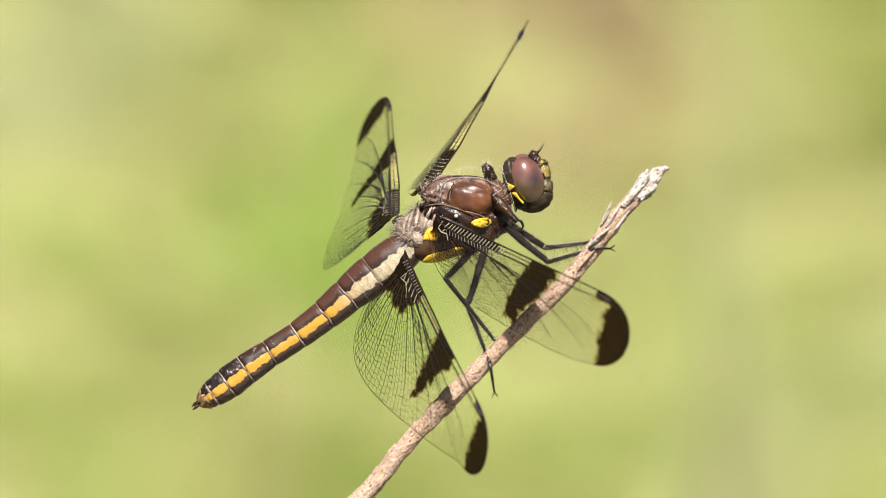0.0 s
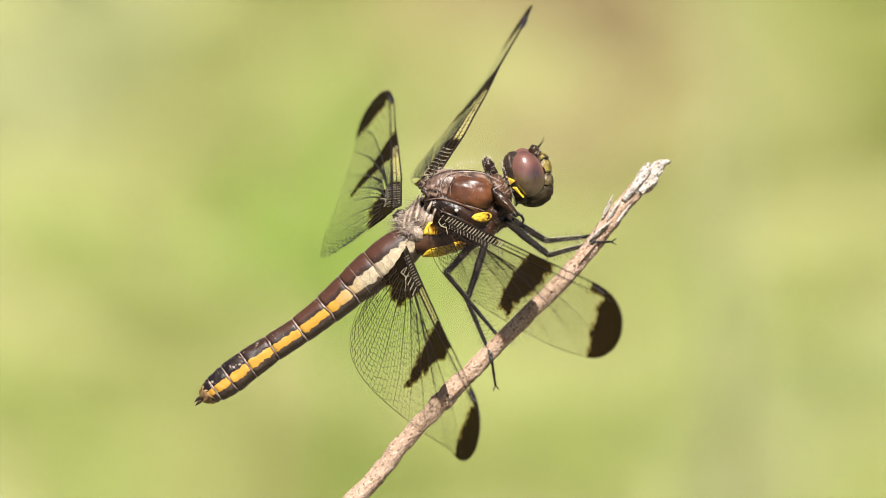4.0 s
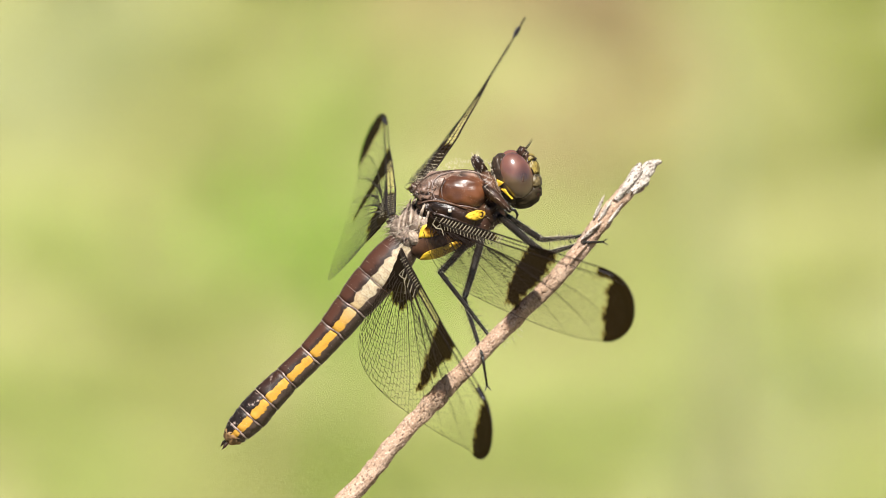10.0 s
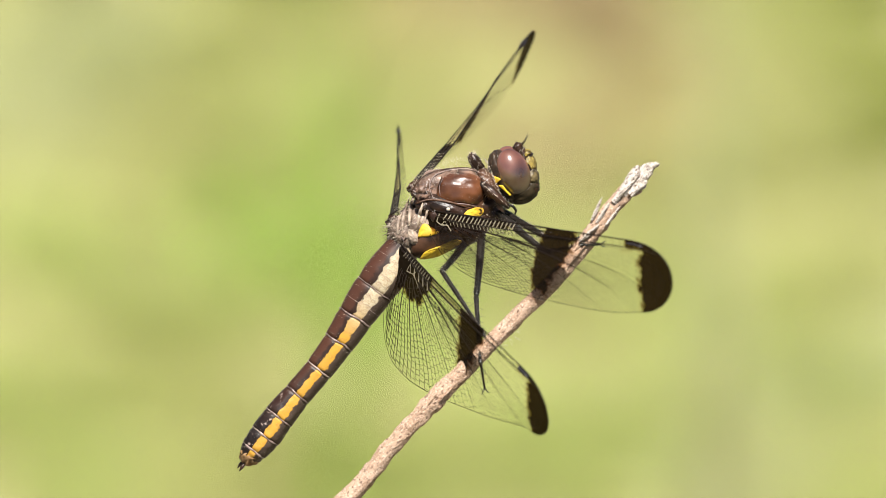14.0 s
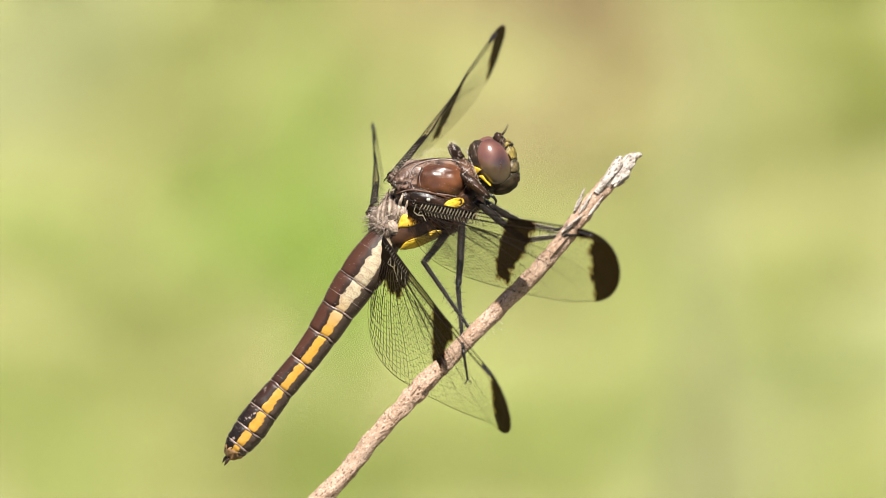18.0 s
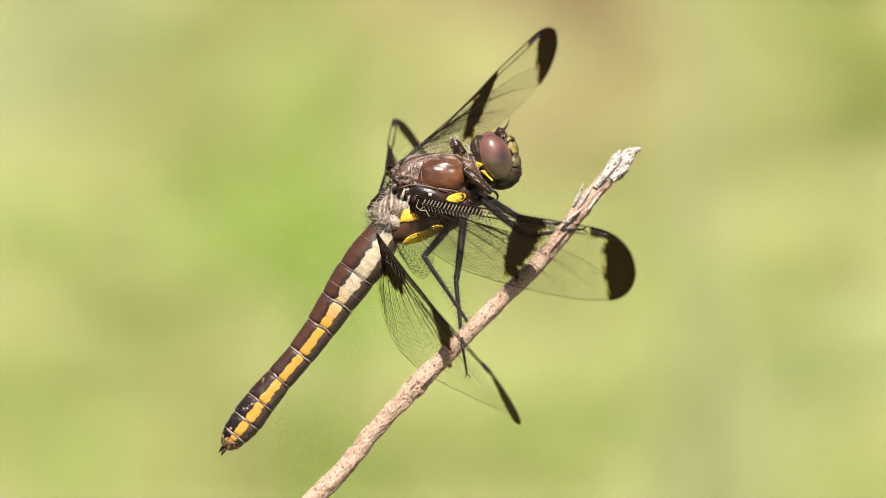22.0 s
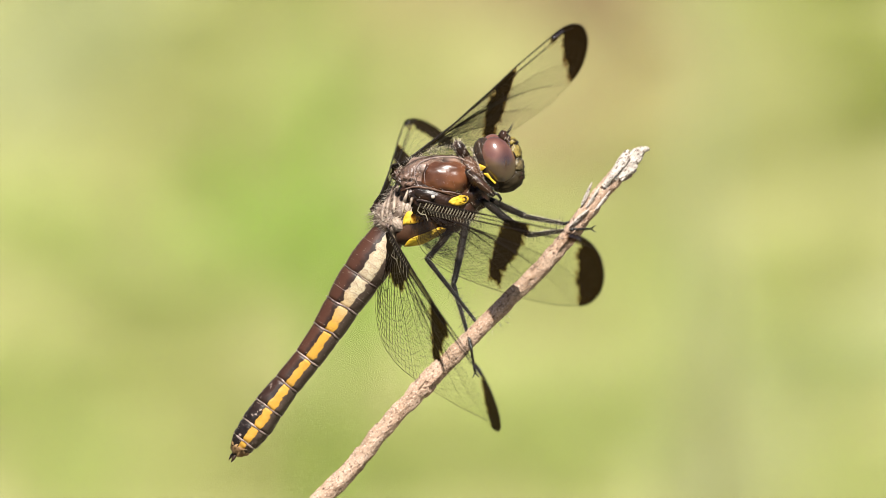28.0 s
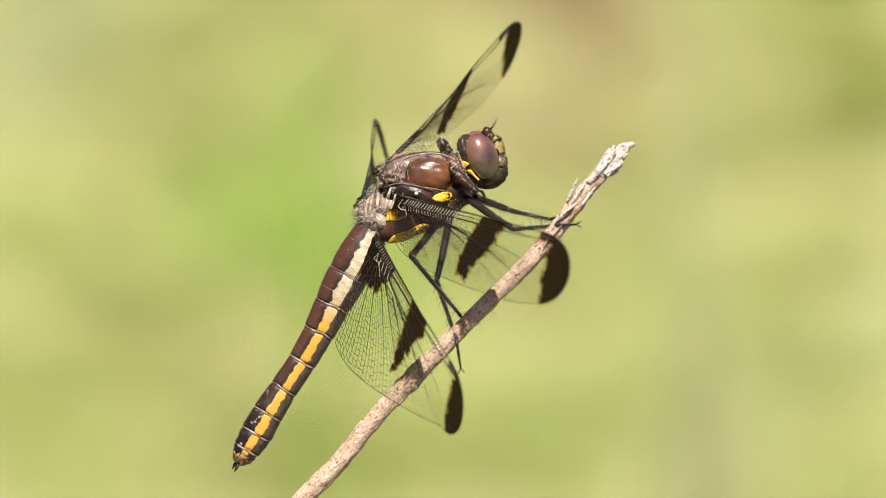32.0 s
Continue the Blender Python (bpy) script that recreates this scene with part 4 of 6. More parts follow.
def build_abdomen(body):
    mid = [(756, 408, 20), (730, 432, 32), (691, 465, 40), (654, 493, 38.5), (616, 524, 34), (576, 558, 29.5), (528, 594, 26.5), (479, 626, 26), (436, 655, 29), (403, 680, 29), (376, 698, 24.5), (359, 709, 15)]
    run = spline(mid, 8)
    pts = [rest(x, y, 0) for x, y, _ in run]
    total = [0.0]
    for p, q in zip(pts, pts[1:]):
        total.append(total[-1] + (q - p).length)
    cuts = [0, 22, 32, 40, 48, 56, 64, 72, 80, 88]
    SIDES = 44
    abdomen = None

    def section(i, grow=1.0):
        d = (pts[min(i + 1, len(pts) - 1)] - pts[max(i - 1, 0)]).normalized()
        up = (BACK - d * BACK.dot(d)).normalized()
        left = d.cross(up)
        out = []
        for k in range(SIDES):
            q = 2 * math.pi * k / SIDES
            r = run[i][2] * U * grow * (1 + 0.05 * math.cos(q) ** 3 - 0.05 * abs(math.sin(q * 2)))
            out.append((pts[i] + up * math.cos(q) * r * 1.0 + left * math.sin(q) * r * 0.96, min(q, 2 * math.pi - q)))
        return out
    for s, (c0, c1) in enumerate(zip(cuts, cuts[1:])):
        bm = bmesh.new()
        around, along, within = (bm.verts.layers.float.new(q) for q in ("around", "along", "within"))
        rings = []
        steps = list(range(c0, c1 + 1))
        for n_, i in enumerate(steps):
            f_ = n_ / (len(steps) - 1)
            swell = 1.0 - 0.06 * abs(2 * f_ - 1) ** 5 + (0.05 * f_ ** 3 if s > 1 else 0)
            ring = []
            for co, q in section(i, swell):
                v = bm.verts.new(co)
                v[around], v[along], v[within] = math.degrees(q), total[i] / total[-1], abs(2 * f_ - 1)
                lump = noise.noise(v.co * 1900) * 0.9 + noise.noise(v.co * 5000) * 0.5
                v.co += (v.co - pts[i]).normalized() * lump * U * (0.9 + 1.8 * (total[i] / total[-1] > 0.72))
                ring.append(v)
            rings.append(ring)
        for r0, r1 in zip(rings, rings[1:]):
            for k in range(SIDES):
                bm.faces.new((r0[k], r0[(k + 1) % SIDES], r1[(k + 1) % SIDES], r1[k]))
        bm.faces.new(rings[0][::-1])
        bm.faces.new(rings[-1])
        if abdomen is None:
            abdomen = part("abdomen", bm, M["abdomen"], body, "dark brown abdomen with cream and yellow side stripes")
        else:
            part("segment", bm, M["abdomen"], abdomen)
    # raised joints between the segments: a pale lip that swells and thins round the body
    for c in cuts[1:-1] + [28, 12]:
        faint = c in (28, 12, 22)
        i = min(max(c, 1), len(run) - 2)
        d = (pts[i + 1] - pts[i]).normalized()
        bm = bmesh.new()
        rings = []
        for lift_, shift in ((0.90, 0.0), (0.998, 0.0), (1.030, 0.35), (1.022, 0.75), (0.985, 1.0), (0.90, 1.0)):
            ring = []
            for n_, (co, q) in enumerate(section(i, lift_ - (0.022 if faint else 0))):
                side = math.exp(-((math.degrees(q) - 42) / 16) ** 2) + 0.9 * math.exp(-((math.degrees(q) - 90) / 14) ** 2)
                wide = (1.2 if faint else 1.9) + (0.6 if faint else 2.6) * side + 0.7 * noise.noise(Vector((n_ * 0.5, c, 2)))
                bow = 2.2 * noise.noise(Vector((n_ * 0.16, c, 5))) + 0.7 * noise.noise(Vector((n_ * 0.6, c, 8)))
                ring.append(bm.verts.new(co + d * U * ((shift - 0.3) * wide + bow)))
            rings.append(ring)
        for r0, r1 in zip(rings, rings[1:]):
            for k in range(SIDES):
                j = (k + 1) % SIDES
                bm.faces.new((r0[k], r0[j], r1[j], r1[k]))
        part("joint_ring", bm, M["ring"], abdomen, "pale joint between segments")
    for sgn in (1, -1):
        bm = bmesh.new()
        p = rest(353, 713, 0) + SIDE * sgn * 4 * U
        tube(bm, [p, p + Vector((-7, -5, 0)) * U + SIDE * sgn * 2 * U, p + Vector((-13, -10, 0)) * U + SIDE * sgn * 2 * U], [3.2 * U, 3.2 * U, 0.6 * U], 7)
        part("tail_tip", bm, M["dark"], abdomen, "small dark tail appendage")
    bm = bmesh.new()
    ball(bm, rest(367, 704, 0), (19 * U, 18 * U, 18 * U), Matrix.Rotation(radians(38), 3, "Z"), 28, 18, 0.3, 5)
    part("tail_plate", bm, M["ochre"], abdomen, "ochre last segment")
    # soft hairs of the flank
    bm = bmesh.new()
    rng = random.Random(3)
    for _ in range(1100):
        i = rng.randrange(10, 84)
        co, q = section(i)[rng.randrange(SIDES)]
        n_ = (co - pts[i]).normalized()
        hair(bm, co, co + (n_ + Vector((rng.uniform(-1, 0), rng.uniform(-.6, .3), 0)) * 0.8) * U * rng.uniform(1.4, 3.6), 0.22 * U)
    part("down", bm, M["down"], abdomen, "short pale hairs")
    return abdomen


NOSE = Vector((0.9478, 0.3189, -0.0004))         # the head's own axes: nose, right, crown
CHEEK = Vector((0.10, -0.09, 0.99))
CHEEK = (CHEEK - NOSE * CHEEK.dot(NOSE)).normalized()
SKULL = Matrix((NOSE, -CHEEK, NOSE.cross(-CHEEK))).transposed()
HEAD_AT = rest(929, 323, 0)


def build_head(body):
    def hp(f_, l_, z_):
        return SKULL @ (Vector((f_, l_, z_)) * U)

    def lump(name, mat, label, at, radii, parent, rough=0.0, seg=20, freq=3.0):
        bm = bmesh.new()
        ball(bm, hp(*at), [k * U for k in radii], SKULL, seg, seg * 2 // 3, rough, freq)
        return part(name, bm, M[mat], parent, label)
    bm = bmesh.new()
    ball(bm, hp(-12, 0, 0), (25 * U, 40 * U, 50 * U), SKULL, 56, 40, 0.07, 5)
    for v in bm.verts:
        v.co += v.co.normalized() * U * (0.9 * noise.noise(v.co * 3000) + 0.6 * noise.noise(v.co * 8000))
    head = part("head", bm, M["eye_rim"], body, "dark head with large purplish brown eyes", at=Matrix.Translation(HEAD_AT))
    for s in (-1, 1):
        bm = bmesh.new()
        turned = SKULL @ Matrix.Rotation(radians(-24 * s), 3, "Z")
        ball(bm, hp(6, 23 * s, 5), (29 * U, 25.5 * U, 43 * U), turned, 64, 44)
        eye = part("eye", bm, M["eye"], head, "glossy purplish brown compound eye")
        for tri in (((-29, 28, 12), (-31, 31, -2), (-20, 40, 3)), ((-28, 33, -6), (-21, 38, -8), (-15, 37, -31))):
            bm = bmesh.new()
            low = [bm.verts.new(hp(f_ + 3, (l_ - 6) * s, z_)) for f_, l_, z_ in tri]
            top = [bm.verts.new(hp(f_ - 1, (l_ + 3) * s, z_)) for f_, l_, z_ in tri]
            bm.faces.new(low)
            bm.faces.new(top)
            for k in range(3):
                bm.faces.new((low[k], low[(k + 1) % 3], top[(k + 1) % 3], top[k]))
            bmesh.ops.recalc_face_normals(bm, faces=bm.faces)
            bmesh.ops.bevel(bm, geom=bm.edges[:] + bm.verts[:], offset=1.2 * U, segments=2, affect="EDGES", profile=0.5)
            part("yellow_mark", bm, M["yellow"], eye, "bright yellow mark behind the eye")
        lump("jaw", "dark", "dark mandible", (25, 15 * s, -34), (13, 9, 14), head, 0.2)
    lump("forehead", "face", "mottled yellow forehead", (37, 0, 8), (13, 22, 20), head, 0.14, 44, 6)
    lump("brow", "brow", "mottled yellow brow", (38, 0, 25), (10, 19, 7), head, 0.15, 36, 6)
    lump("forehead_edge", "dark", "dark seam between eyes and face", (33, 0, 6), (11, 22, 32), head, 0.25, 30, 5)
    lump("face_band", "dark", "dark band across the face", (41, 0, 20), (9, 17, 4), head, 0.4, 24, 6)
    lump("muzzle", "muzzle", "pale speckled muzzle", (32, 0, -16), (14, 27, 18), head, 0.12, 44, 7)
    lump("upper_lip", "chin", "dark olive upper lip", (26, 0, -32), (15, 27, 17), head, 0.2, 26, 5)
    lump("lower_lip", "chin", "dark olive underside of the head", (8, 0, -35), (30, 34, 23), head, 0.08, 44)
    lump("crown", "dark", "dark bristly crown bump", (29, 0, 39), (9, 12, 10), head, 0.35, 22)
    for s in (1, -1):
        bm = bmesh.new()
        tube(bm, [hp(33, 8 * s, 40), hp(45, 11 * s, 47), hp(55, 15 * s, 56)], [1.3 * U, 0.8 * U, 0.3 * U], 6)
        part("antenna", bm, M["black"], head)
    bm = bmesh.new()
    pale = bmesh.new()
    rng = random.Random(8)
    for k in range(330):
        z_, l_ = rng.uniform(-40, 44), rng.uniform(-20, 20)
        p = hp(34 + rng.uniform(-5, 8) - abs(z_) * 0.12, l_, z_)
        d = SKULL @ Vector((rng.uniform(0.4, 1), rng.uniform(-.7, .7), rng.uniform(-.6, .9)))
        hair(bm if k % 3 else pale, p, p + d * U * rng.uniform(5, 13), 0.33 * U)
    for k in range(160):                         # pale fringe behind the eyes
        a = rng.uniform(0, 6.283)
        p = hp(-30, 34 * math.cos(a), 38 * math.sin(a))
        d = SKULL @ Vector((-0.7, math.cos(a) + rng.uniform(-.4, .4), math.sin(a) + rng.uniform(-.4, .4)))
        hair(pale, p, p + d * U * rng.uniform(4, 8), 0.33 * U)
    specks = bmesh.new()
    for k in range(46):                          # pale specks on the rear rim and the muzzle
        a = rng.uniform(-0.7, 1.9)
        p = hp(-28 + rng.uniform(-3, 5), 36 * math.cos(a) * rng.choice((-1, 1)), 42 * math.sin(a)) if k < 16 else hp(44 + rng.uniform(-2, 2), rng.uniform(-15, 15), rng.uniform(-24, 0))
        ball(specks, p, (rng.uniform(0.35, 0.8) * U,) * 3, None, 6, 4, 0.3)
    part("speckle", specks, M["glint"], head, "whitish specks on the head")
    part("bristles", bm, M["dark"], head, "fine dark face bristles")
    part("bristles", pale, M["down"], head, "fine pale face bristles")
    return head


SKIN = []                                       # points of the body's shell


def boxy(p):
    """Squares a round lump off a little."""
    return Vector([math.copysign(abs(c) ** 0.72, c) for c in p]) * 0.93


def plate(body, name, mat, label, x, y, w, radii, tilt=None, rough=0.05, seg=22, shape=None):
    bm = bmesh.new()
    ball(bm, rest(x, y, w), [k * U for k in radii], tilt or AXES, seg, max(14, seg * 2 // 3), rough, 3.0, shape)
    SKIN.extend(v.co.copy() for v in bm.verts)
    return part(name, bm, M[mat], body, label)


def skin(x, y, reach=7):
    """How far forward the body's shell stands at a place of the sketch grid."""
    p = rest(x, y)
    near = [q.z for q in SKIN if abs(q.x - p.x) < reach * U and abs(q.y - p.y) < reach * U]
    return max(near, default=0.0) / U + HUB.z


def build_body():
    body = new("dragonfly")
    tagged(body, "brown dragonfly with yellow stripes and spotted wings, perched on the twig", "dragonfly")
    TILT_A, TILT_B = Matrix.Rotation(radians(-6), 3, "Z"), Matrix.Rotation(radians(-32), 3, "Z")
    plate(body, "thorax", "side", "dark brown thorax", 806, 392, -8, (82, 56, 62))
    plate(body, "front_shield", "brown", "glossy chestnut brown front shield", 829, 352, 3, (50, 35, 57), TILT_A, 0.06, 56, boxy)
    plate(body, "shield_edge", "tan", "pinkish brown upper edge of the shield", 815, 346, -4, (60, 37, 52), TILT_A, 0.10, 48, boxy)
    plate(body, "shoulder", "dark", "blackish brown shoulder plate", 806, 382, 34, (52, 20, 22), TILT_B, 0.10)
    plate(body, "shoulder", "dark", "black shoulder plate", 808, 408, 40, (44, 20, 18), TILT_B, 0.12)
    plate(body, "shoulder", "dark", "black shoulder plate", 768, 374, 42, (20, 12, 10), TILT_B, 0.35)
    for name, label, x, y, w, radii, freq in (("rear_back", "pale wrinkled back between the wings", 752, 394, 4, (38, 41, 28), 5.5), ("rear_back", "pale wrinkled waist", 726, 417, 5, (26, 33, 33), 5.0),
                                              ("back_fold", "cream fold beside the wing root", 762, 400, 26, (13, 22, 20), 4.0), ("back_fold", "cream fold at the waist", 740, 422, 26, (12, 22, 16), 4.0)):
        bm = bmesh.new()
        ball(bm, rest(x, y, w), [k * U for k in radii], AXES, 72, 50, 0.07, freq)
        for v in bm.verts:
            v.co += (v.co - rest(x, y, w)).normalized() * U * (1.2 * noise.noise(v.co * 1500) + 0.5 * noise.noise(v.co * 6500))
        SKIN.extend(v.co.copy() for v in bm.verts)
        part(name, bm, M["pale"] if name == "rear_back" else M["cream"], body, label)
    # pale folds across the back, between the wing roots
    for run, r in (([(752, 348), (743, 368), (737, 392), (735, 404)], 4.6), ([(741, 356), (730, 378), (724, 398), (722, 412)], 4.0), ([(764, 366), (756, 386), (749, 408)], 4.2),
                   ([(727, 376), (717, 394), (713, 414)], 3.6), ([(770, 380), (764, 396), (756, 416)], 3.0)):
        bm = bmesh.new()
        fine = [tuple(p) for p in spline(run, 7)]
        tube(bm, [rest(x, y, skin(x, y, 5) - 1.6) for x, y in fine], [0.9 * r * U * (0.15 + 0.85 * math.sin(math.pi * (k + 0.5) / len(fine)) ** 1.3) for k in range(len(fine))], 10, None, 0.25)
        for v in bm.verts:
            v.co += Vector([noise.noise(v.co * 3200 + Vector((k * 7, 0, 0))) for k in range(3)]) * 1.6 * U
        part("back_fold", bm, M["cream"], body, "cream fold across the back")
    plate(body, "flank_plate", "side", "brown flank plate", 778, 432, 26, (50, 22, 30), rough=0.06)
    plate(body, "belly", "dark", "blackish belly", 840, 416, -6, (44, 36, 30), rough=0.08)
    # knobbly little plates round the wing roots
    rng = random.Random(77)
    for cx, cy, w, spread, count in ((768, 344, 38, 20, 26), (726, 424, 36, 9, 5), (752, 336, -10, 12, 8), (706, 392, -14, 12, 8)):
        plate(body, "root_plate", "tan" if w == 38 else "dark", "knobbly plate at the wing root", cx, cy, w - 6, (spread, spread * 0.8, spread * 0.8), Matrix.Rotation(0.6, 3, "Z"), 0.6, 26)
        bm = bmesh.new()
        for k in range(count):
            r = rng.uniform(0.6, 1.7) * U
            a, e = rng.uniform(0, 6.283), rng.uniform(0.2, 1)
            ball(bm, rest(cx + math.cos(a) * spread * e, cy + math.sin(a) * spread * 0.8 * e, w + spread * (0.55 - 0.5 * e)), (r * rng.uniform(1, 2.6), r, r), Matrix.Rotation(rng.uniform(-1.5, 1.5), 3, "Z"), 7, 5, 0.4)
        part("speckle", bm, M["ring"], body, "whitish specks at the wing root")
    plate(body, "front_belly", "dark", "downy brown underside before the legs", 872, 390, -4, (36, 24, 34), rough=0.25, seg=36)
    for outline in (((833, 395), (842, 389), (857, 386), (868, 390), (866, 398), (855, 403), (841, 401)),
                    ((749, 425), (753, 412), (762, 403), (774, 411), (786, 421), (768, 426)),
                    ((748, 464), (760, 452), (790, 444), (810, 438), (822, 444), (800, 456), (775, 464))):
        bm = bmesh.new()
        cx, cy = (sum(k) / len(outline) for k in zip(*outline))
        edge_run = [tuple(p) for p in spline([*outline, outline[0]], 5)[:-1]]
        rings = []
        for grow, up in ((1.06, -3.0), (1.0, 0.6), (0.75, 1.6), (0.4, 2.0)):
            ring = []
            for x, y in edge_run:
                px, py = cx + (x - cx) * grow, cy + (y - cy) * grow
                ring.append(bm.verts.new(rest(px, py, skin(px, py) + up)))
            rings.append(ring)
        for r0, r1 in zip(rings, rings[1:]):
            for k in range(len(edge_run)):
                j = (k + 1) % len(edge_run)
                bm.faces.new((r0[k], r0[j], r1[j], r1[k]))
        bm.faces.new(rings[-1])
        bmesh.ops.recalc_face_normals(bm, faces=bm.faces)
        part("yellow_spot", bm, M["yellow"], body, "bright yellow side spot")
    # ridges along the shoulder seam
    for run, r in (([(752, 366), (776, 362), (806, 369), (838, 382), (866, 396)], 2.1), ([(745, 345), (768, 322), (800, 312), (850, 314), (872, 328)], 1.0), ([(804, 322), (796, 338), (790, 356)], 1.0)):
        bm = bmesh.new()
        fine = [tuple(p) for p in spline(run, 6)]
        tube(bm, [rest(x, y, skin(x, y, 4) + 0.2 * r) for x, y in fine], [r * U * (0.55 + 0.45 * math.sin(math.pi * k / (len(fine) - 1))) for k in range(len(fine))], 8, None, 0.2)
        part("seam_ridge", bm, M["side"], body)
    plate(body, "collar", "dark", "dark collar lobe", 866, 306, 2, (10, 14, 20), rough=0.3)
    plate(body, "collar", "side", "speckled neck collar", 884, 348, 12, (18, 30, 30), rough=0.25)
    plate(body, "neck", "dark", "short dark neck", 900, 338, 0, (20, 16, 18), rough=0.1)
    bm = bmesh.new()
    ball(bm, rest(807, 383, 58), (3.6 * U,) * 3, None, 10, 8)
    part("pale_dot", bm, M["down"], body, "tiny cream dot")
    # white specks on the collar and forelegs, and glints modelled as pale beads along the seams
    rng = random.Random(91)
    for name, mat, runs in (("speckle", "glint", (((868, 330, 42), (914, 392, 46), 90, 8), ((884, 322, 40), (898, 372, 42), 16, 7), ((862, 296, 18), (872, 320, 22), 4, 5))),
                            ("sparkle", "glint", (((768, 352, 56), (812, 372, 58), 4, 5), ((746, 372, 54), (790, 392, 60), 5, 7), ((744, 352, 46), (778, 344, 50), 26, 12)))):
        bm = bmesh.new()
        for p, q, count, spread in runs:
            for _ in range(count):
                t = rng.random()
                c = [m_ + (n_ - m_) * t for m_, n_ in zip(p, q)]
                r = rng.uniform(0.35, 0.85) * U
                ball(bm, rest(c[0] + rng.uniform(-spread, spread), c[1] + rng.uniform(-spread, spread) * 0.6, c[2] + rng.uniform(-3, 2)), (r * rng.uniform(1, 1.8), r, r), Matrix.Rotation(rng.uniform(-1.5, 1.5), 3, "Z"), 6, 4, 0.4)
        part(name, bm, M[mat], body, "tiny white specks and modelled glints")
    bm = bmesh.new()
    for _ in range(90):
        x, y = rng.uniform(752, 872), rng.uniform(312, 398)
        w = skin(x, y, 3)
        if w > 12:
            r = rng.uniform(0.18, 0.42) * U
            ball(bm, rest(x, y, w), (r * rng.uniform(1, 2.2), r, r), Matrix.Rotation(rng.uniform(-1.5, 1.5), 3, "Z"), 5, 4, 0.4)
    part("speckle", bm, M["glint"], body, "fine whitish specks on the shell")
    # pale rims of the shield
    for run, r in (([(784, 362), (779, 340), (789, 322), (812, 315), (850, 316), (872, 326)], 1.1), ([(796, 358), (797, 340), (806, 326)], 0.9), ([(786, 366), (812, 372), (846, 380), (868, 390)], 1.0)):
        bm = bmesh.new()
        fine = [tuple(p) for p in spline(run, 6)]
        tube(bm, [rest(x, y, skin(x, y, 4) + 0.1 * r) for x, y in fine], [r * U * (0.4 + 0.6 * math.sin(math.pi * k / (len(fine) - 1))) for k in range(len(fine))], 8, None, 0.3)
        part("rim", bm, M["ring"], body, "pale rim of the front shield")
    # down on the back
    rng = random.Random(21)
    bm = bmesh.new()

    def fuzz(x, y, w, radii, count, long, low=-0.35):
        for _ in range(count):
            d = Vector((rng.gauss(0, 1), rng.gauss(0, 1), rng.gauss(0, 1))).normalized()
            if d.z < low:
                continue
            p = rest(x, y, w) + AXES @ Vector([a * b * U * 0.97 for a, b in zip(d, radii)])
            n_ = AXES @ d
            q = n_ + Vector((rng.uniform(-.5, .5), rng.uniform(-.4, .5), rng.uniform(-.5, .5)))
            hair(bm, p, p + q * U * long * rng.uniform(0.5, 1.15), 0.32 * U)
    def coat(x, y, w, radii, count, long, fall, low=-0.5, wide=0.30):
        """Longer hairs that lie back along the body."""
        for _ in range(count):
            d = Vector((rng.gauss(0, 1), rng.gauss(0, 1), rng.gauss(0, 1))).normalized()
            if d.z < low:
                continue
            p = rest(x, y, w) + AXES @ Vector([a * b * U * 0.97 for a, b in zip(d, radii)])
            q = (AXES @ d) * rng.uniform(0.25, 0.75) + fall + Vector((rng.uniform(-.35, .35), rng.uniform(-.35, .35), rng.uniform(-.3, .3)))
            hair(bm, p, p + q * U * long * rng.uniform(0.5, 1.2), wide * U)
    back_fall, nape_fall = Vector((-0.75, -0.35, 0.1)), Vector((-0.25, 0.55, 0))
    coat(751, 394, 4, (39, 42, 29), 330, 18, back_fall)
    coat(725, 417, 5, (27, 34, 34), 290, 17, back_fall)
    coat(824, 348, 0, (58, 40, 54), 620, 9, nape_fall, 0.30, 0.24)
    coat(790, 360, 0, (50, 44, 50), 260, 13, nape_fall, 0.35, 0.24)
    fuzz(866, 306, 2, (10, 14, 20), 90, 10)
    fuzz(884, 348, 12, (18, 30, 30), 260, 8)
    fuzz(872, 390, -4, (36, 24, 34), 320, 8, -1)
    fuzz(840, 416, -6, (44, 36, 30), 130, 9, -1)
    fuzz(806, 392, -8, (82, 56, 62), 300, 6, -1)
    part("down", bm, M["down"], body, "pale downy hairs")
    bm = bmesh.new()
    coat(751, 394, 4, (39, 42, 29), 380, 13, back_fall)
    coat(725, 417, 5, (27, 34, 34), 300, 13, back_fall)
    part("down", bm, M["smut"], body, "brown hairs of the back")
    for sgn, w in ((1, 34), (-1, -34)):
        bm = bmesh.new()
        o = Vector((0, 0, 0)) if sgn == 1 else SIDE * -66 * U
        tube(bm, [rest(*p) + o for p in ((872, 345, w if sgn == 1 else 34), (888, 362, 44), (902, 380, 42), (914, 392, 34))], [8 * U, 9 * U, 7.5 * U, 5 * U], 10, None, 0.15)
        fem = part("tucked_foreleg", bm, M["dark"], body, "foreleg folded behind the head")
        bm = bmesh.new()
        tube(bm, [rest(*p) + o for p in ((912, 386, 36), (922, 392, 34), (926, 400, 32), (923, 407, 30))], [3 * U, 2.6 * U, 2.4 * U, 1.2 * U], 8)
        part("tibia", bm, M["black"], fem)
        bm = bmesh.new()
        for _ in range(26):
            t = rng.random()
            p = rest(872 + 42 * t, 345 + 47 * t, 50) + o
            hair(bm, p, p + Vector((rng.uniform(-1, 1), rng.uniform(-1, 1), 1)) * 5 * U, 0.7 * U)
        part("bristles", bm, M["down"], fem, "whitish bristles")
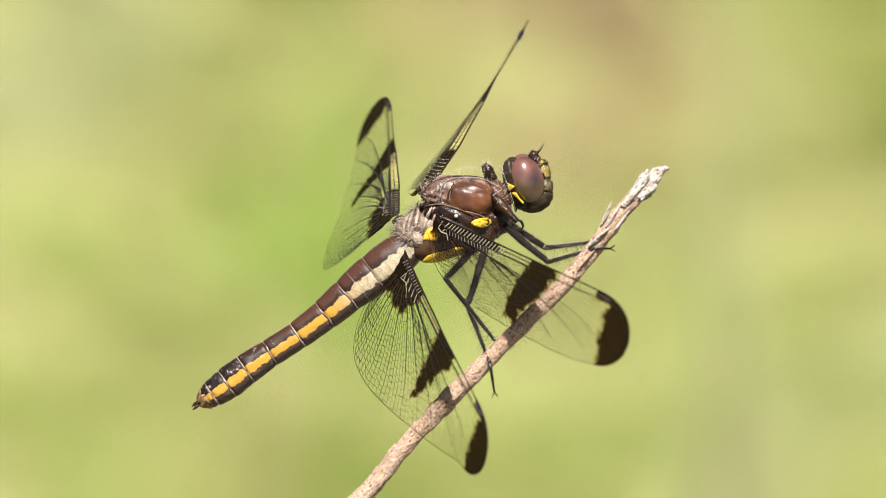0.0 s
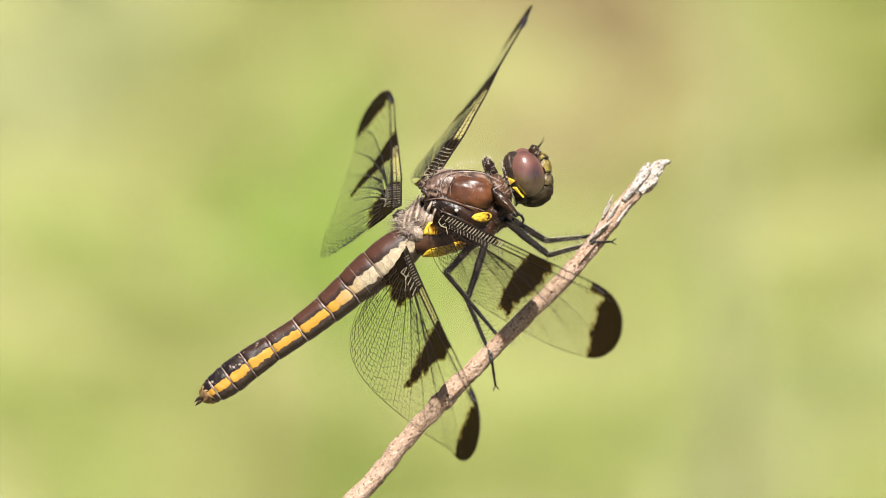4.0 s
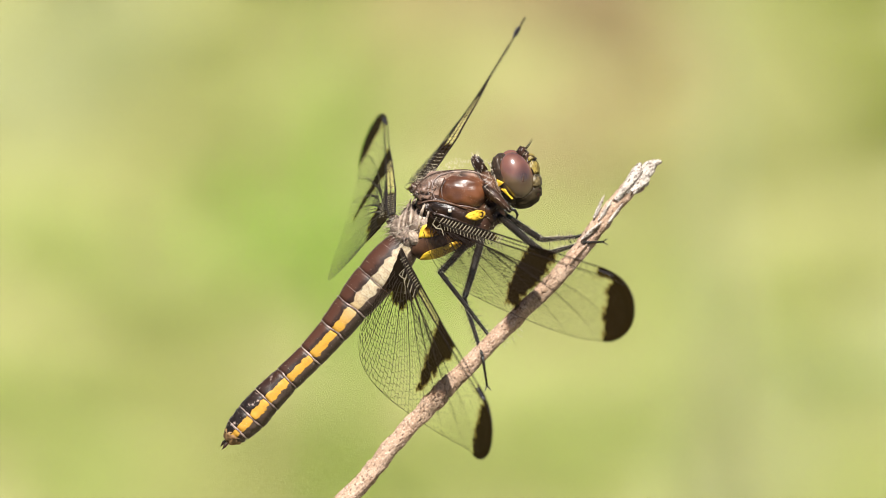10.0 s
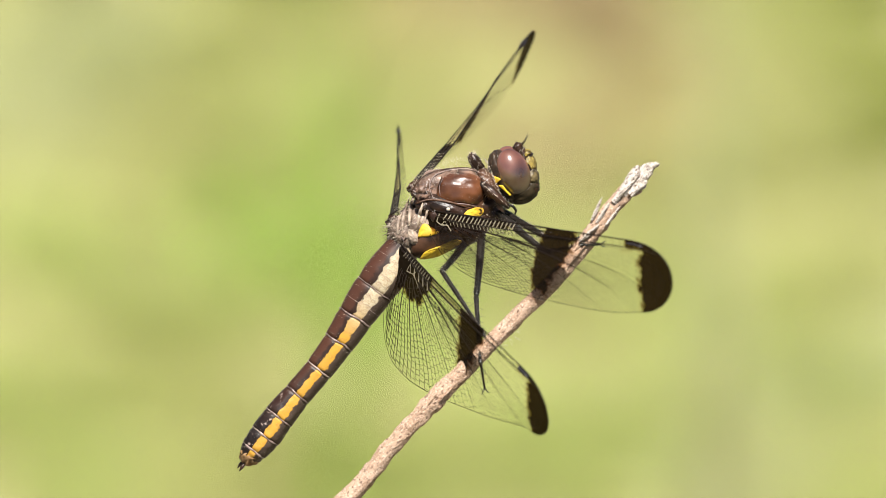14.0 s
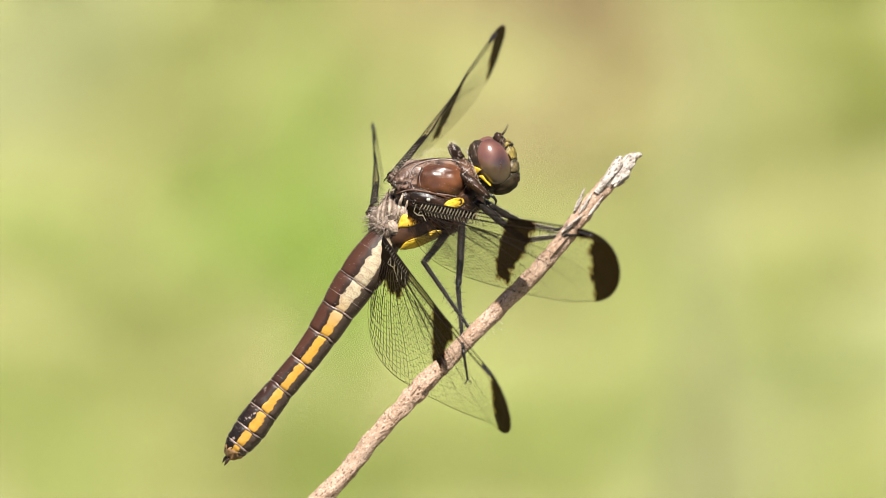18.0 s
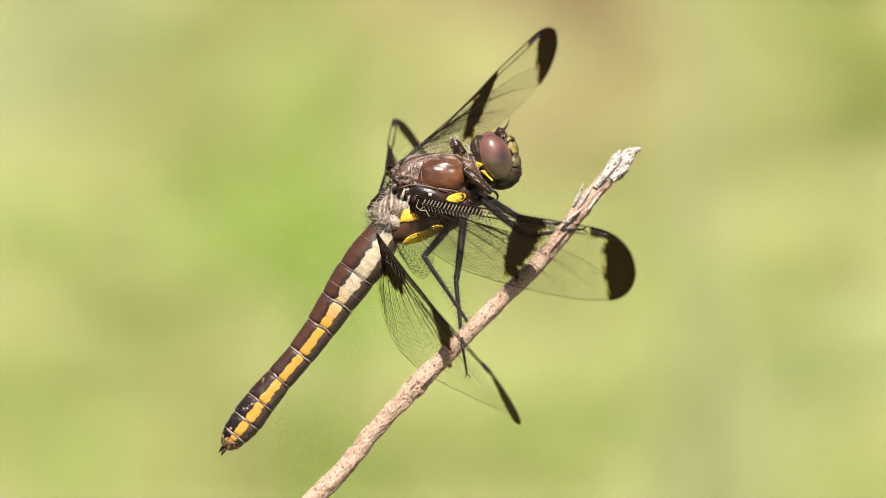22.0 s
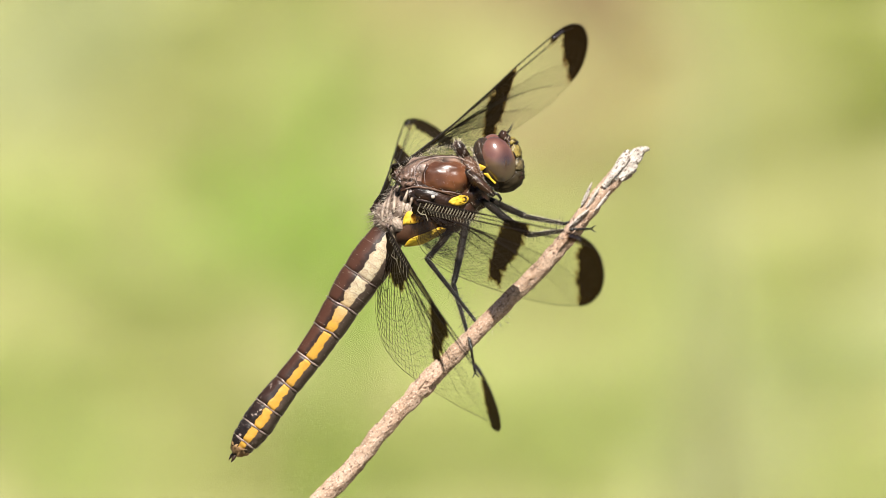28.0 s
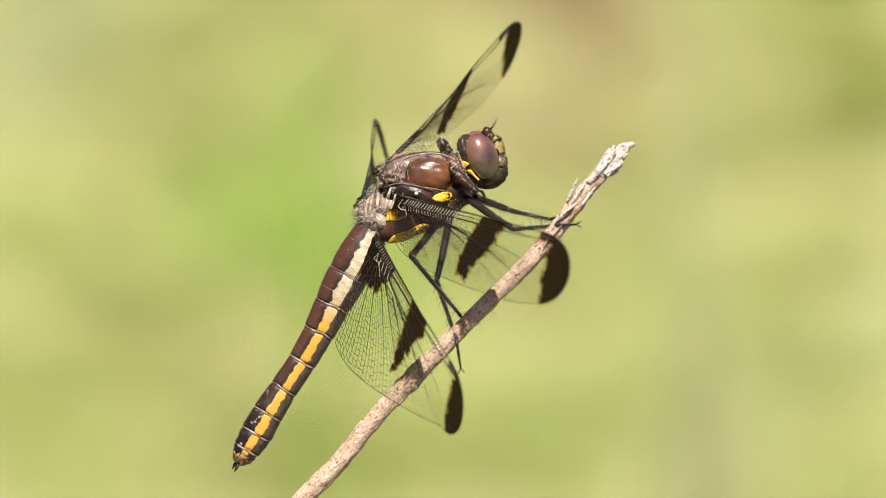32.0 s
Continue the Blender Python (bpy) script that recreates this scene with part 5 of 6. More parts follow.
    return body


# name, hip, knee, foot and claw at rest
LEGS = (("middle_leg", (898, 404, 20), (969, 464, 110), (1046, 441, 213), (1077, 440, 209)),
        ("middle_leg", (900, 396, -30), (964, 439, 70), (1032, 431, 177), (1052, 424, 179)),
        ("hind_leg", (862, 432, 14), (827, 540, 114), (866, 640, 217), (874, 692, 213)),
        ("hind_leg", (850, 426, -24), (789, 494, 74), (877, 604, 187), (892, 598, 199)))


def build_leg(body, name, hip, knee, foot, claw, seed):
    """Upper leg along x from its hip; lower leg and foot are its sub-parts, each along its own x."""
    rng = random.Random(seed)
    l1, l2, l3 = ((rest(*b) - rest(*a)).length for a, b in ((hip, knee), (knee, foot), (foot, claw)))
    bm, pale = bmesh.new(), bmesh.new()
    run = [-0.06 + 1.09 * k / 22 for k in range(23)]
    thick = [float(np.interp(k, (-0.06, 0.05, 0.3, 0.6, 0.88, 0.95, 1.03), (5.2, 6.6, 7.0, 6.3, 5.2, 5.4, 2.6))) for k in run]
    tube(bm, [Vector((k * l1, 0.6 * U * math.sin(k * 5 + seed), 0)) for k in run], [q * U for q in thick], 14, None, 0.12)
    for k in range(340):
        p, a = l1 * rng.random(), rng.uniform(0, 6.283)
        root = Vector((p, 5.6 * U * math.cos(a), 5.6 * U * math.sin(a)))
        hair(pale if k % 3 == 0 else bm, root, root + Vector((0.8, math.cos(a), math.sin(a))) * rng.uniform(2.5, 6.5) * U, 0.33 * U)
    leg = part(name, bm, M["black"], body, "black bristly leg gripping the twig")
    part("bristles", pale, M["down"], leg, "pale leg bristles")
    bm, pale = bmesh.new(), bmesh.new()
    run = [-0.02 + 1.02 * k / 16 for k in range(17)]
    thick = [float(np.interp(k, (-0.02, 0.05, 0.4, 0.8, 1.0), (3.6, 4.5, 3.9, 3.3, 2.8))) for k in run]
    tube(bm, [Vector((k * l2, 0, 0)) for k in run], [q * U for q in thick], 12, None, 0.12)
    for s in (-1, 1):
        for k in range(12):
            p = Vector((l2 * (0.08 + 0.078 * k), 0, 0))
            hair(bm, p, p + Vector((0.5, s * 0.9, rng.uniform(-.5, .5))) * U * rng.uniform(12, 19), 0.75 * U)
    for _ in range(260 if name == "middle_leg" else 120):
        p, a = l2 * rng.random(), rng.uniform(0, 6.283)
        root = Vector((p, 3.2 * U * math.cos(a), 3.2 * U * math.sin(a)))
        hair(pale, root, root + Vector((0.8, math.cos(a), math.sin(a))) * rng.uniform(2, 5) * U, 0.42 * U)
    pale_mesh = mesh_of(pale, "bristles", M["down"])
    at = len(bm.faces)
    bm.from_mesh(pale_mesh)
    bm.faces.ensure_lookup_table()
    for f_ in bm.faces[at:]:
        f_.material_index = 1
    shin = part("tibia", bm, [M["black"], M["down"]], leg, "spiny black lower leg")
    bm = bmesh.new()
    tube(bm, [Vector((k * l3, 0, 0)) for k in (0, 0.3, 0.32, 0.62, 0.64, 1.0)], [q * U for q in (3, 2.8, 2.3, 2.6, 2.1, 1.8)], 8)
    for s in (-1, 1):
        tube(bm, [Vector((l3, 0, 0)), Vector((l3 + 6 * U, s * 4 * U, 1 * U)), Vector((l3 + 9 * U, s * 6 * U, 5 * U))], [1.5 * U, 1.2 * U, 0.4 * U], 6)
    toe = part("tarsus", bm, M["black"], leg, "slender black foot with claws")
    return leg, shin, toe, l1, l2, l3


build_ground()
twig = build_twig()
dragonfly = build_body()
abdomen = build_abdomen(dragonfly)
head = build_head(dragonfly)
WINGS = {
    "right_forewing": build_wing(dragonfly, "right_forewing", 600, FORE_EDGE, 1, "clear forewing with three dark brown patches"),
    "right_hindwing": build_wing(dragonfly, "right_hindwing", 565, HIND_EDGE, 1, "clear broad hindwing with three dark brown patches"),
    "left_forewing": build_wing(dragonfly, "left_forewing", 600, FORE_EDGE, -1, "clear forewing with three dark brown patches"),
    "left_hindwing": build_wing(dragonfly, "left_hindwing", 565, HIND_EDGE, -1, "clear broad hindwing with three dark brown patches"),
}
legs = [build_leg(dragonfly, *spec, 40 + i) for i, spec in enumerate(LEGS)]
build_meadow()

# t, x and y of the insect's hub in millimetres, turn in degrees
BODY_ROWS = (
    (0, 1.4858, 3.7468, 0), (0.5, 1.5181, 3.64021, 0), (1, 1.41797, 3.58207, 0), (1.5, 1.45673, 3.6822, 0),
    (2, 1.30169, 3.63375, 0), (2.5, 1.39213, 3.6822, 0), (3, 1.38244, 3.53685, 0), (3.5, 1.3889, 3.63375, 0),
    (5.5, 1.39536, 3.62729, 0), (6, 1.41151, 3.63375, 0), (6.5, 1.37598, 3.54331, 0), (7, 1.38567, 3.64667, 0),
    (7.5, 1.36952, 3.6822, 0), (8, 1.51164, 3.65313, 0), (8.5, 1.49226, 3.64667, 0), (9, 1.45673, 3.64021, 0),
    (9.5, 1.56332, 3.82755, 0.833333), (10, 1.60208, 3.5853, 5), (10.5, 1.47934, 3.66928, 5.5), (11, 1.70544, 3.73711, 6),
    (11.5, 1.65053, 3.72096, 6.25), (12, 1.70544, 3.91153, 6.5), (12.5, 1.92831, 3.91799, 6.75), (13, 1.69252, 3.88246, 7),
    (13.5, 1.55686, 3.92445, 7), (14, 1.70544, 4.07626, 7), (14.5, 1.45027, 3.9729, 7), (16.5, 1.87017, 4.27975, 7),
    (17, 1.58916, 4.03104, 7), (17.5, 1.49872, 4.07303, 7), (18, 1.39213, 4.08595, 7), (18.5, 1.76358, 4.33789, 7),
    (19, 1.85725, 4.38311, 7), (19.5, 1.86371, 4.46063, 7), (20, 1.96061, 4.45417, 7), (20.5, 1.7765, 4.3605, 7),
    (21, 1.73451, 4.08272, 7), (21.5, 1.70544, 4.10856, 7), (22, 1.68606, 4.02781, 7), (22.5, 1.56655, 4.01166, 7),
    (23, 1.70544, 4.15701, 7), (23.5, 1.57624, 4.02781, 7), (24, 1.7119, 4.06011, 7), (24.5, 1.09497, 4.04073, 7),
    (25, 1.1951, 4.13763, 7), (25.5, 0.96254, 4.31528, 7), (27.5, 1.15311, 3.81786, 6.5), (28, 1.08205, 3.71773, 6.5),
    (28.5, 0.9044, 3.70481, 6.5), (29, 0.86564, 3.93414, 6.5), (29.5, 0.88502, 3.93091, 6.5), (30, 0.90117, 3.72096, 6.5),
    (30.5, 0.87856, 3.66605, 6.5), (31, 0.92055, 3.66605, 6.5), (31.5, 0.96254, 3.66605, 6.5), (32, 0.81073, 3.61114, 6.5),)


def frame_along(origin, tip, up):
    x = (tip - origin).normalized()
    z = (up - x * up.dot(x)).normalized()
    return Matrix.Translation(origin) @ Matrix((x, z.cross(x), z)).transposed().to_4x4()


def motions():
    hub = [(t, Matrix.Translation((x / 1000, y / 1000, HUB.z * U)) @ pose(0, 0, 0, 0, 0, turn)) for t, x, y, turn in BODY_ROWS]
    walk(dragonfly, [(t, VIEW @ m) for t, m in hub])
    # legs: hips ride with the body, feet hold their place on the twig
    for (name, hip, knee, foot, claw), (leg, shin, toe, l1, l2, l3) in zip(LEGS, legs):
        upper, lower, tips = [], [], []
        for t, m in hub:
            inv = m.inverted()
            h, f_, c_ = rest(*hip), inv @ grid(*foot), inv @ grid(*claw)
            k0 = rest(*knee)
            d = f_ - h
            dist = min(d.length, (l1 + l2) * 0.999)
            d = d.normalized()
            a = (l1 * l1 - l2 * l2 + dist * dist) / (2 * dist)
            bend = k0 - h - d * (k0 - h).dot(d)
            k = h + d * a + bend.normalized() * math.sqrt(max(0, l1 * l1 - a * a))
            f_ = k + (f_ - k).normalized() * l2
            mu = frame_along(h, k, Vector((0, 0, 1)))
            upper.append((t, mu))
            lower.append((t, mu.inverted() @ frame_along(k, f_, Vector((0, 0, 1)))))
            tips.append((t, mu.inverted() @ frame_along(f_, c_, Vector((0, 0, 1)))))
        walk(leg, upper)
        walk(shin, lower)
        walk(toe, tips)
    # abdomen: t, shift in millimetres, swing
    walk(abdomen, [(t, pose(x / 1000, y / 1000, 0, 0, 0, a)) for t, x, y, a in (
        (0, 0, 0, 0), (0.5, -0.0491773, 0.140962, 0.280268), (1, 0.0477717, 0.0115406, -0.0534276), (1.5, 0.112372, -0.117659, -0.0534276),
        (2, 0.144623, 0.0763621, 0.280268), (2.5, 0.144623, -0.0528379, 0.280268), (3, 0.0800227, -0.0528379, 0.280268), (3.5, 0.144623, 0.0763621, 0.280268),
        (5.5, 0.0911243, 0.0479755, 0.792896), (6, 0.144623, -0.0528379, 0.280268), (6.5, 0.0599899, 0.0656773, 1.00733), (7, -0.0280269, 0.116665, 1.73388),
        (7.5, -0.0315703, 0.0324999, 1.85265), (8, -0.0771736, 0.0168659, 1.89666), (8.5, -0.114896, 0.248655, 2.33961), (9, -0.134448, 0.200636, 2.29785),
        (9.5, 0.0104629, -0.157928, -0.323052), (10, -0.735254, 0.417703, 6.18612), (10.5, -0.404353, 0.0378281, 5.39529), (11, -0.679405, 0.127497, 6.47795),
        (11.5, -0.637907, 0.290221, 6.95294), (12, -0.565694, -0.159537, 3.23571), (12.5, -1.1113, 0.152259, 6.02573), (13, -1.19721, 0.272614, 9.20489),
        (13.5, -1.14071, 0.1914, 9.61791), (14, -1.32855, 0.0674234, 9.56008), (14.5, -0.964232, -0.0677419, 9.25138), (16.5, -1.4605, -0.16089, 10.4031),
        (17, -1.34939, -0.0240757, 10.2468), (17.5, -1.07971, -0.154187, 9.68614), (18, -1.2524, -0.0562716, 10.4031), (18.5, -1.76735, 0.0378577, 11.3174),
        (19, -1.90359, 0.252633, 11.5608), (19.5, -1.81404, 0.197298, 11.4016), (20, -1.90359, 0.252633, 11.5608), (20.5, -1.6531, 0.215163, 10.8409),
        (21, -1.4633, 0.133262, 9.84137), (21.5, -1.37189, 0.135309, 9.77496), (22, -1.26962, 0.0915242, 9.33357), (22.5, -1.23951, 0.107115, 9.17778),
        (23, -1.44229, 0.166122, 9.96376), (23.5, -1.30263, 0.10518, 9.58885), (24, -1.55669, 0.211626, 10.1857), (24.5, -0.656349, -0.140416, 9.02268),
        (25, -0.841172, -0.159384, 9.65711), (25.5, -0.410784, -0.330952, 9.25138), (27.5, -1.36961, 0.258929, 11.9617), (28, -1.33919, 0.228825, 11.5805),
        (28.5, -1.40611, 0.294522, 12.4159), (29, -1.61293, 0.486023, 14.9268), (29.5, -1.60399, 0.478086, 14.8203), (30, -1.58949, 0.465154, 14.6472),
        (30.5, -1.60734, 0.481066, 14.8602), (31, -1.56376, 0.442004, 14.3389), (31.5, -1.57827, 0.455086, 14.5129), (32, -1.75609, 0.609166, 16.6089),)])
    # head: t, where nose and crown point in the perch frame (None: straight ahead), shift in millimetres
    ahead, cocked, tipped, crown_on = None, ((0.91, 0.20, 0.36), (-0.12, 0.91, -0.38)), ((0.88, 0.30, 0.38), (-0.38, 0.86, -0.36)), ((0.75, 0.62, 0.20), (-0.33, 0.10, 0.92))
    rolled = ((0.84, 0.54, 0.08), (-0.38, 0.62, 0.68))
    rows = []
    for t, way, u, v in (
            (0, ahead, 0, 0), (9.05, ahead, 0, 0), (9.2, cocked, -0.05, 0.35), (9.6, cocked, -0.05, 0.35), (9.85, ahead, -0.2584, -0.7752),
            (11.6, ahead, -0.2584, -0.7752), (11.8, tipped, -0.5168, -0.1292), (12.35, tipped, -0.5168, -0.1292), (12.55, ahead, -0.2584, -0.7752),
            (18.35, ahead, -0.2584, -0.7752), (18.5, rolled, -0.75, -0.7752), (18.8, rolled, -0.95, -0.7752), (19, ((0.92, 0.38, 0.05), (-0.30, 0.85, 0.40)), -0.4522, -0.7752),
            (19.25, ahead, -0.45, -0.7752), (19.4, cocked, -0.60, -0.7752), (19.5, ((0.52, 0.25, 0.81), (-0.25, 0.97, -0.10)), -0.7106, -0.7752),
            (19.65, tipped, -0.95, -0.40), (19.95, tipped, -1.0, -0.45), (20.1, ahead, -0.95, -0.80), (20.35, ahead, -1.0336, -0.9044),
            (20.5, crown_on, -0.75, -1.00), (20.65, crown_on, -0.65, -0.95), (20.9, ((0.52, 0.80, 0.30), (-0.40, 0.0, 0.92)), -1.10, -0.95),
            (21, ((0.66, 0.70, 0.26), (-0.40, 0.06, 0.92)), -1.0336, -0.9044), (21.2, ((0.93, 0.33, 0.10), (-0.25, 0.60, 0.76)), -0.60, -0.85), (21.4, ahead, -0.2584, -0.7752),
            (28.45, ahead, -0.2584, -0.7752), (28.6, rolled, -0.30, -0.7752), (28.78, ahead, -0.2584, -0.7752), (32, ahead, -0.2584, -0.7752)):
        lean = float(np.interp(t, [r[0] for r in BODY_ROWS], [r[3] for r in BODY_ROWS]))
        if way is None:
            turn = pose(0, 0, 0, 0, 0, -4 if t > 9.1 else 0)
        else:
            nose = Vector(way[0]).normalized()
            left = Vector(way[1]).cross(nose).normalized()
            turn = pose(0, 0, 0, 0, 0, -lean) @ (Matrix((nose, left, nose.cross(left))).transposed() @ SKULL.inverted()).to_4x4()
        rows.append((t, Matrix.Translation(HEAD_AT + Vector((u, v, 0)) / 1000) @ turn))
    walk(head, rows)
    # wings: t, turns in degrees, root in millimetres
    walk(WINGS["right_forewing"], [(t, pose(x / 1000, y / 1000, z / 1000, a, b, c)) for t, a, b, c, x, y, z in (
        (0, 10.99, -49.03, -24.71, -2.641, 0.233, 0.517), (0.5, 9.8, -49.58, -24.89, -2.611, 0.245, 0.517), (1, 8.4, -49.31, -24.77, -2.582, 0.257, 0.517),
        (1.5, 7.33, -49.6, -25.14, -2.552, 0.268, 0.517), (2, 5.89, -50.92, -25.11, -2.523, 0.28, 0.517), (2.5, 6.73, -50.81, -25.19, -2.536, 0.266, 0.517),
        (3, 7.43, -49.82, -25.13, -2.549, 0.252, 0.517), (3.5, 7.78, -50.54, -24.93, -2.562, 0.238, 0.517), (5.5, 8.57, -50.65, -25.27, -2.615, 0.181, 0.517),
        (6, 8.35, -50.05, -25.13, -2.628, 0.167, 0.517), (6.5, 8.93, -50.01, -24.72, -2.641, 0.153, 0.517), (7, 10.17, -49.77, -24.42, -2.655, 0.139, 0.517),
        (7.5, 12.05, -49.76, -24.64, -2.668, 0.125, 0.517), (8, 12.65, -49.72, -24.66, -2.673, 0.14, 0.517), (8.5, 12.77, -49.76, -24.56, -2.679, 0.154, 0.517),
        (9, 12.45, -49.28, -24.6, -2.685, 0.169, 0.517), (9.5, 9.71, -49.67, -22.73, -2.69, 0.183, 0.517), (10, 8.49, -49.12, -22.8, -2.696, 0.198, 0.517),
        (10.5, 10.17, -49.54, -23.4, -2.702, 0.212, 0.517), (11, 11.26, -47.57, -20.93, -2.708, 0.227, 0.517), (11.5, 9.57, -47.6, -21.1, -2.655, 0.23, 0.517),
        (12, 8.71, -47.09, -18.3, -2.602, 0.233, 0.517), (12.5, 7.28, -44.05, -18.41, -2.55, 0.236, 0.517), (13, 5.36, -45.05, -17.41, -2.497, 0.24, 0.517),
        (13.5, 5.29, -45.74, -17.45, -2.444, 0.243, 0.517), (14, 9.31, -43.58, -15.55, -2.459, 0.243, 0.517), (14.5, 8.33, -47.66, -16.76, -2.474, 0.244, 0.517),
        (16.5, 11.07, -46.01, -15.03, -2.533, 0.247, 0.517), (17, 12.93, -48.47, -15.47, -2.548, 0.247, 0.517), (17.5, 10.05, -50.55, -16.37, -2.563, 0.248, 0.517),
        (18, 12.19, -50.99, -16.49, -2.609, 0.29, 0.517), (18.5, 20.34, -47.12, -14.45, -2.654, 0.332, 0.517), (19, 22.1, -46.49, -14.22, -2.699, 0.375, 0.517),
        (19.5, 18.81, -45.71, -13.87, -2.677, 0.355, 0.517), (20, 18.15, -45.72, -14.1, -2.656, 0.335, 0.517), (20.5, 16.1, -46.97, -15.06, -2.634, 0.315, 0.517),
        (21, 15.19, -48.06, -16.78, -2.612, 0.295, 0.517), (21.5, 14.62, -47.18, -17.13, -2.59, 0.275, 0.517), (22, 12.55, -47.72, -17.05, -2.611, 0.299, 0.517),
        (22.5, 13.82, -48.2, -17.01, -2.632, 0.323, 0.517), (23, 15.49, -48.32, -16.36, -2.652, 0.347, 0.517), (23.5, 12.74, -48.54, -16.56, -2.673, 0.371, 0.517),
        (24, 13.19, -48.8, -16.23, -2.689, 0.297, 0.517), (24.5, 7.33, -54.68, -19.53, -2.706, 0.224, 0.517), (25, 8.19, -54.48, -19.85, -2.723, 0.15, 0.517),
        (25.5, 4.72, -55.74, -20.62, -2.688, 0.131, 0.517), (27.5, 6.89, -53.38, -18.8, -2.551, 0.054, 0.517), (28, 9.46, -54.66, -18.48, -2.517, 0.034, 0.517),
        (28.5, 8.56, -56, -18.56, -2.525, 0.072, 0.517), (29, 4.04, -55.35, -18.69, -2.534, 0.111, 0.517), (29.5, 5.34, -55.54, -18.5, -2.542, 0.149, 0.517),
        (30, 5.78, -55.96, -18.45, -2.544, 0.134, 0.517), (30.5, 4.63, -55.93, -18.94, -2.546, 0.118, 0.517), (31, 5.65, -56.38, -19.21, -2.548, 0.103, 0.517),
        (31.5, 5.68, -56.25, -19.62, -2.55, 0.088, 0.517), (32, -1.15, -56.71, -20.57, -2.55, 0.088, 0.517),)])
    walk(WINGS["right_hindwing"], [(t, pose(x / 1000, y / 1000, z / 1000, a, b, c)) for t, a, b, c, x, y, z in (
        (0, 50.59, -51.01, -63.48, -5.848, -3.993, 0.517), (0.5, 49.69, -51.85, -64.44, -5.808, -4.033, 0.517), (1, 48.21, -52.19, -63.99, -5.768, -4.071, 0.517),
        (1.5, 47.23, -52.67, -64.06, -5.727, -4.11, 0.517), (2, 47.36, -54.82, -65.54, -5.687, -4.149, 0.517), (2.5, 46.92, -53.46, -64.59, -5.701, -4.144, 0.517),
        (3, 46.65, -52.61, -63.83, -5.714, -4.138, 0.517), (3.5, 47.54, -53.79, -64.54, -5.727, -4.133, 0.517), (5.5, 50.17, -53.27, -64.75, -5.781, -4.111, 0.517),
        (6, 48.79, -53.14, -63.85, -5.794, -4.106, 0.517), (6.5, 48.65, -52.94, -63.6, -5.808, -4.1, 0.517), (7, 49.68, -52.82, -63.62, -5.821, -4.094, 0.517),
        (7.5, 49.81, -52.54, -63.06, -5.835, -4.089, 0.517), (8, 50.46, -52.18, -63.59, -5.844, -4.021, 0.517), (8.5, 49.54, -51.69, -62.49, -5.853, -3.953, 0.517),
        (9, 50.85, -51.46, -62.78, -5.861, -3.885, 0.517), (9.5, 49.53, -52.47, -61.87, -5.87, -3.817, 0.517), (10, 52.33, -53.4, -64.73, -5.878, -3.749, 0.517),
        (10.5, 53.3, -52.35, -63.73, -5.886, -3.682, 0.517), (11, 53.54, -51.64, -60.22, -5.895, -3.615, 0.517), (11.5, 54.84, -52.15, -61.82, -5.884, -3.54, 0.517),
        (12, 54.12, -53.01, -59.87, -5.874, -3.464, 0.517), (12.5, 55.56, -52.59, -59.64, -5.863, -3.389, 0.517), (13, 55.21, -52.26, -57.12, -5.851, -3.314, 0.517),
        (13.5, 56.82, -52.3, -57.51, -5.84, -3.239, 0.517), (14, 53.94, -50.35, -51.87, -5.817, -3.288, 0.517), (14.5, 56.97, -52.66, -55.84, -5.794, -3.336, 0.517),
        (16.5, 54.8, -52.26, -54.25, -5.699, -3.534, 0.517), (17, 55.62, -53.12, -55.83, -5.675, -3.583, 0.517), (17.5, 57.52, -54.8, -58.17, -5.652, -3.632, 0.517),
        (18, 62.66, -52.45, -58.01, -5.612, -3.498, 0.517), (18.5, 72.19, -53.24, -53.23, -6.13, -3.869, 0.517), (19, 80.5, -52.24, -53.39, -6.09, -3.735, 0.517),
        (19.5, 77.83, -52.55, -54.31, -6.152, -3.754, 0.517), (20, 75.9, -52.04, -53.48, -6.213, -3.773, 0.517), (20.5, 74.05, -51.08, -52.69, -6.274, -3.792, 0.517),
        (21, 76.58, -51.54, -55.88, -6.373, -3.803, 0.517), (21.5, 78.07, -51.98, -57.18, -6.47, -3.814, 0.517), (22, 77.92, -51.58, -57.03, -6.567, -3.65, 0.517),
        (22.5, 78.74, -51.73, -59.16, -6.5, -3.608, 0.517), (23, 78.71, -51.31, -56.74, -6.435, -3.566, 0.517), (23.5, 74.72, -50.82, -56.19, -6.37, -3.525, 0.517),
        (24, 71.12, -51.44, -54.88, -6.31, -3.63, 0.517), (24.5, 71.37, -55.28, -64.45, -6.106, -3.62, 0.517), (25, 64.38, -54.7, -63.47, -5.902, -3.608, 0.517),
        (25.5, 66.58, -55.55, -67.18, -5.84, -3.494, 0.517), (27.5, 68.39, -52.75, -59.86, -5.596, -3.034, 0.517), (28, 70.74, -53.15, -62.88, -5.535, -2.919, 0.517),
        (28.5, 71.43, -54.02, -64.03, -5.481, -3.046, 0.517), (29, 70.6, -56.39, -67.42, -5.172, -3.581, 0.517), (29.5, 67.15, -57.98, -67.72, -4.865, -4.116, 0.517),
        (30, 64.63, -56.95, -66.22, -4.917, -4.075, 0.517), (30.5, 65.06, -57.34, -67.88, -4.969, -4.035, 0.517), (31, 64.39, -57.46, -68.47, -5.021, -3.994, 0.517),
        (31.5, 61.61, -57, -67.96, -5.072, -3.953, 0.517), (32, 51.91, -56.07, -65.63, -5.072, -3.953, 0.517),)])
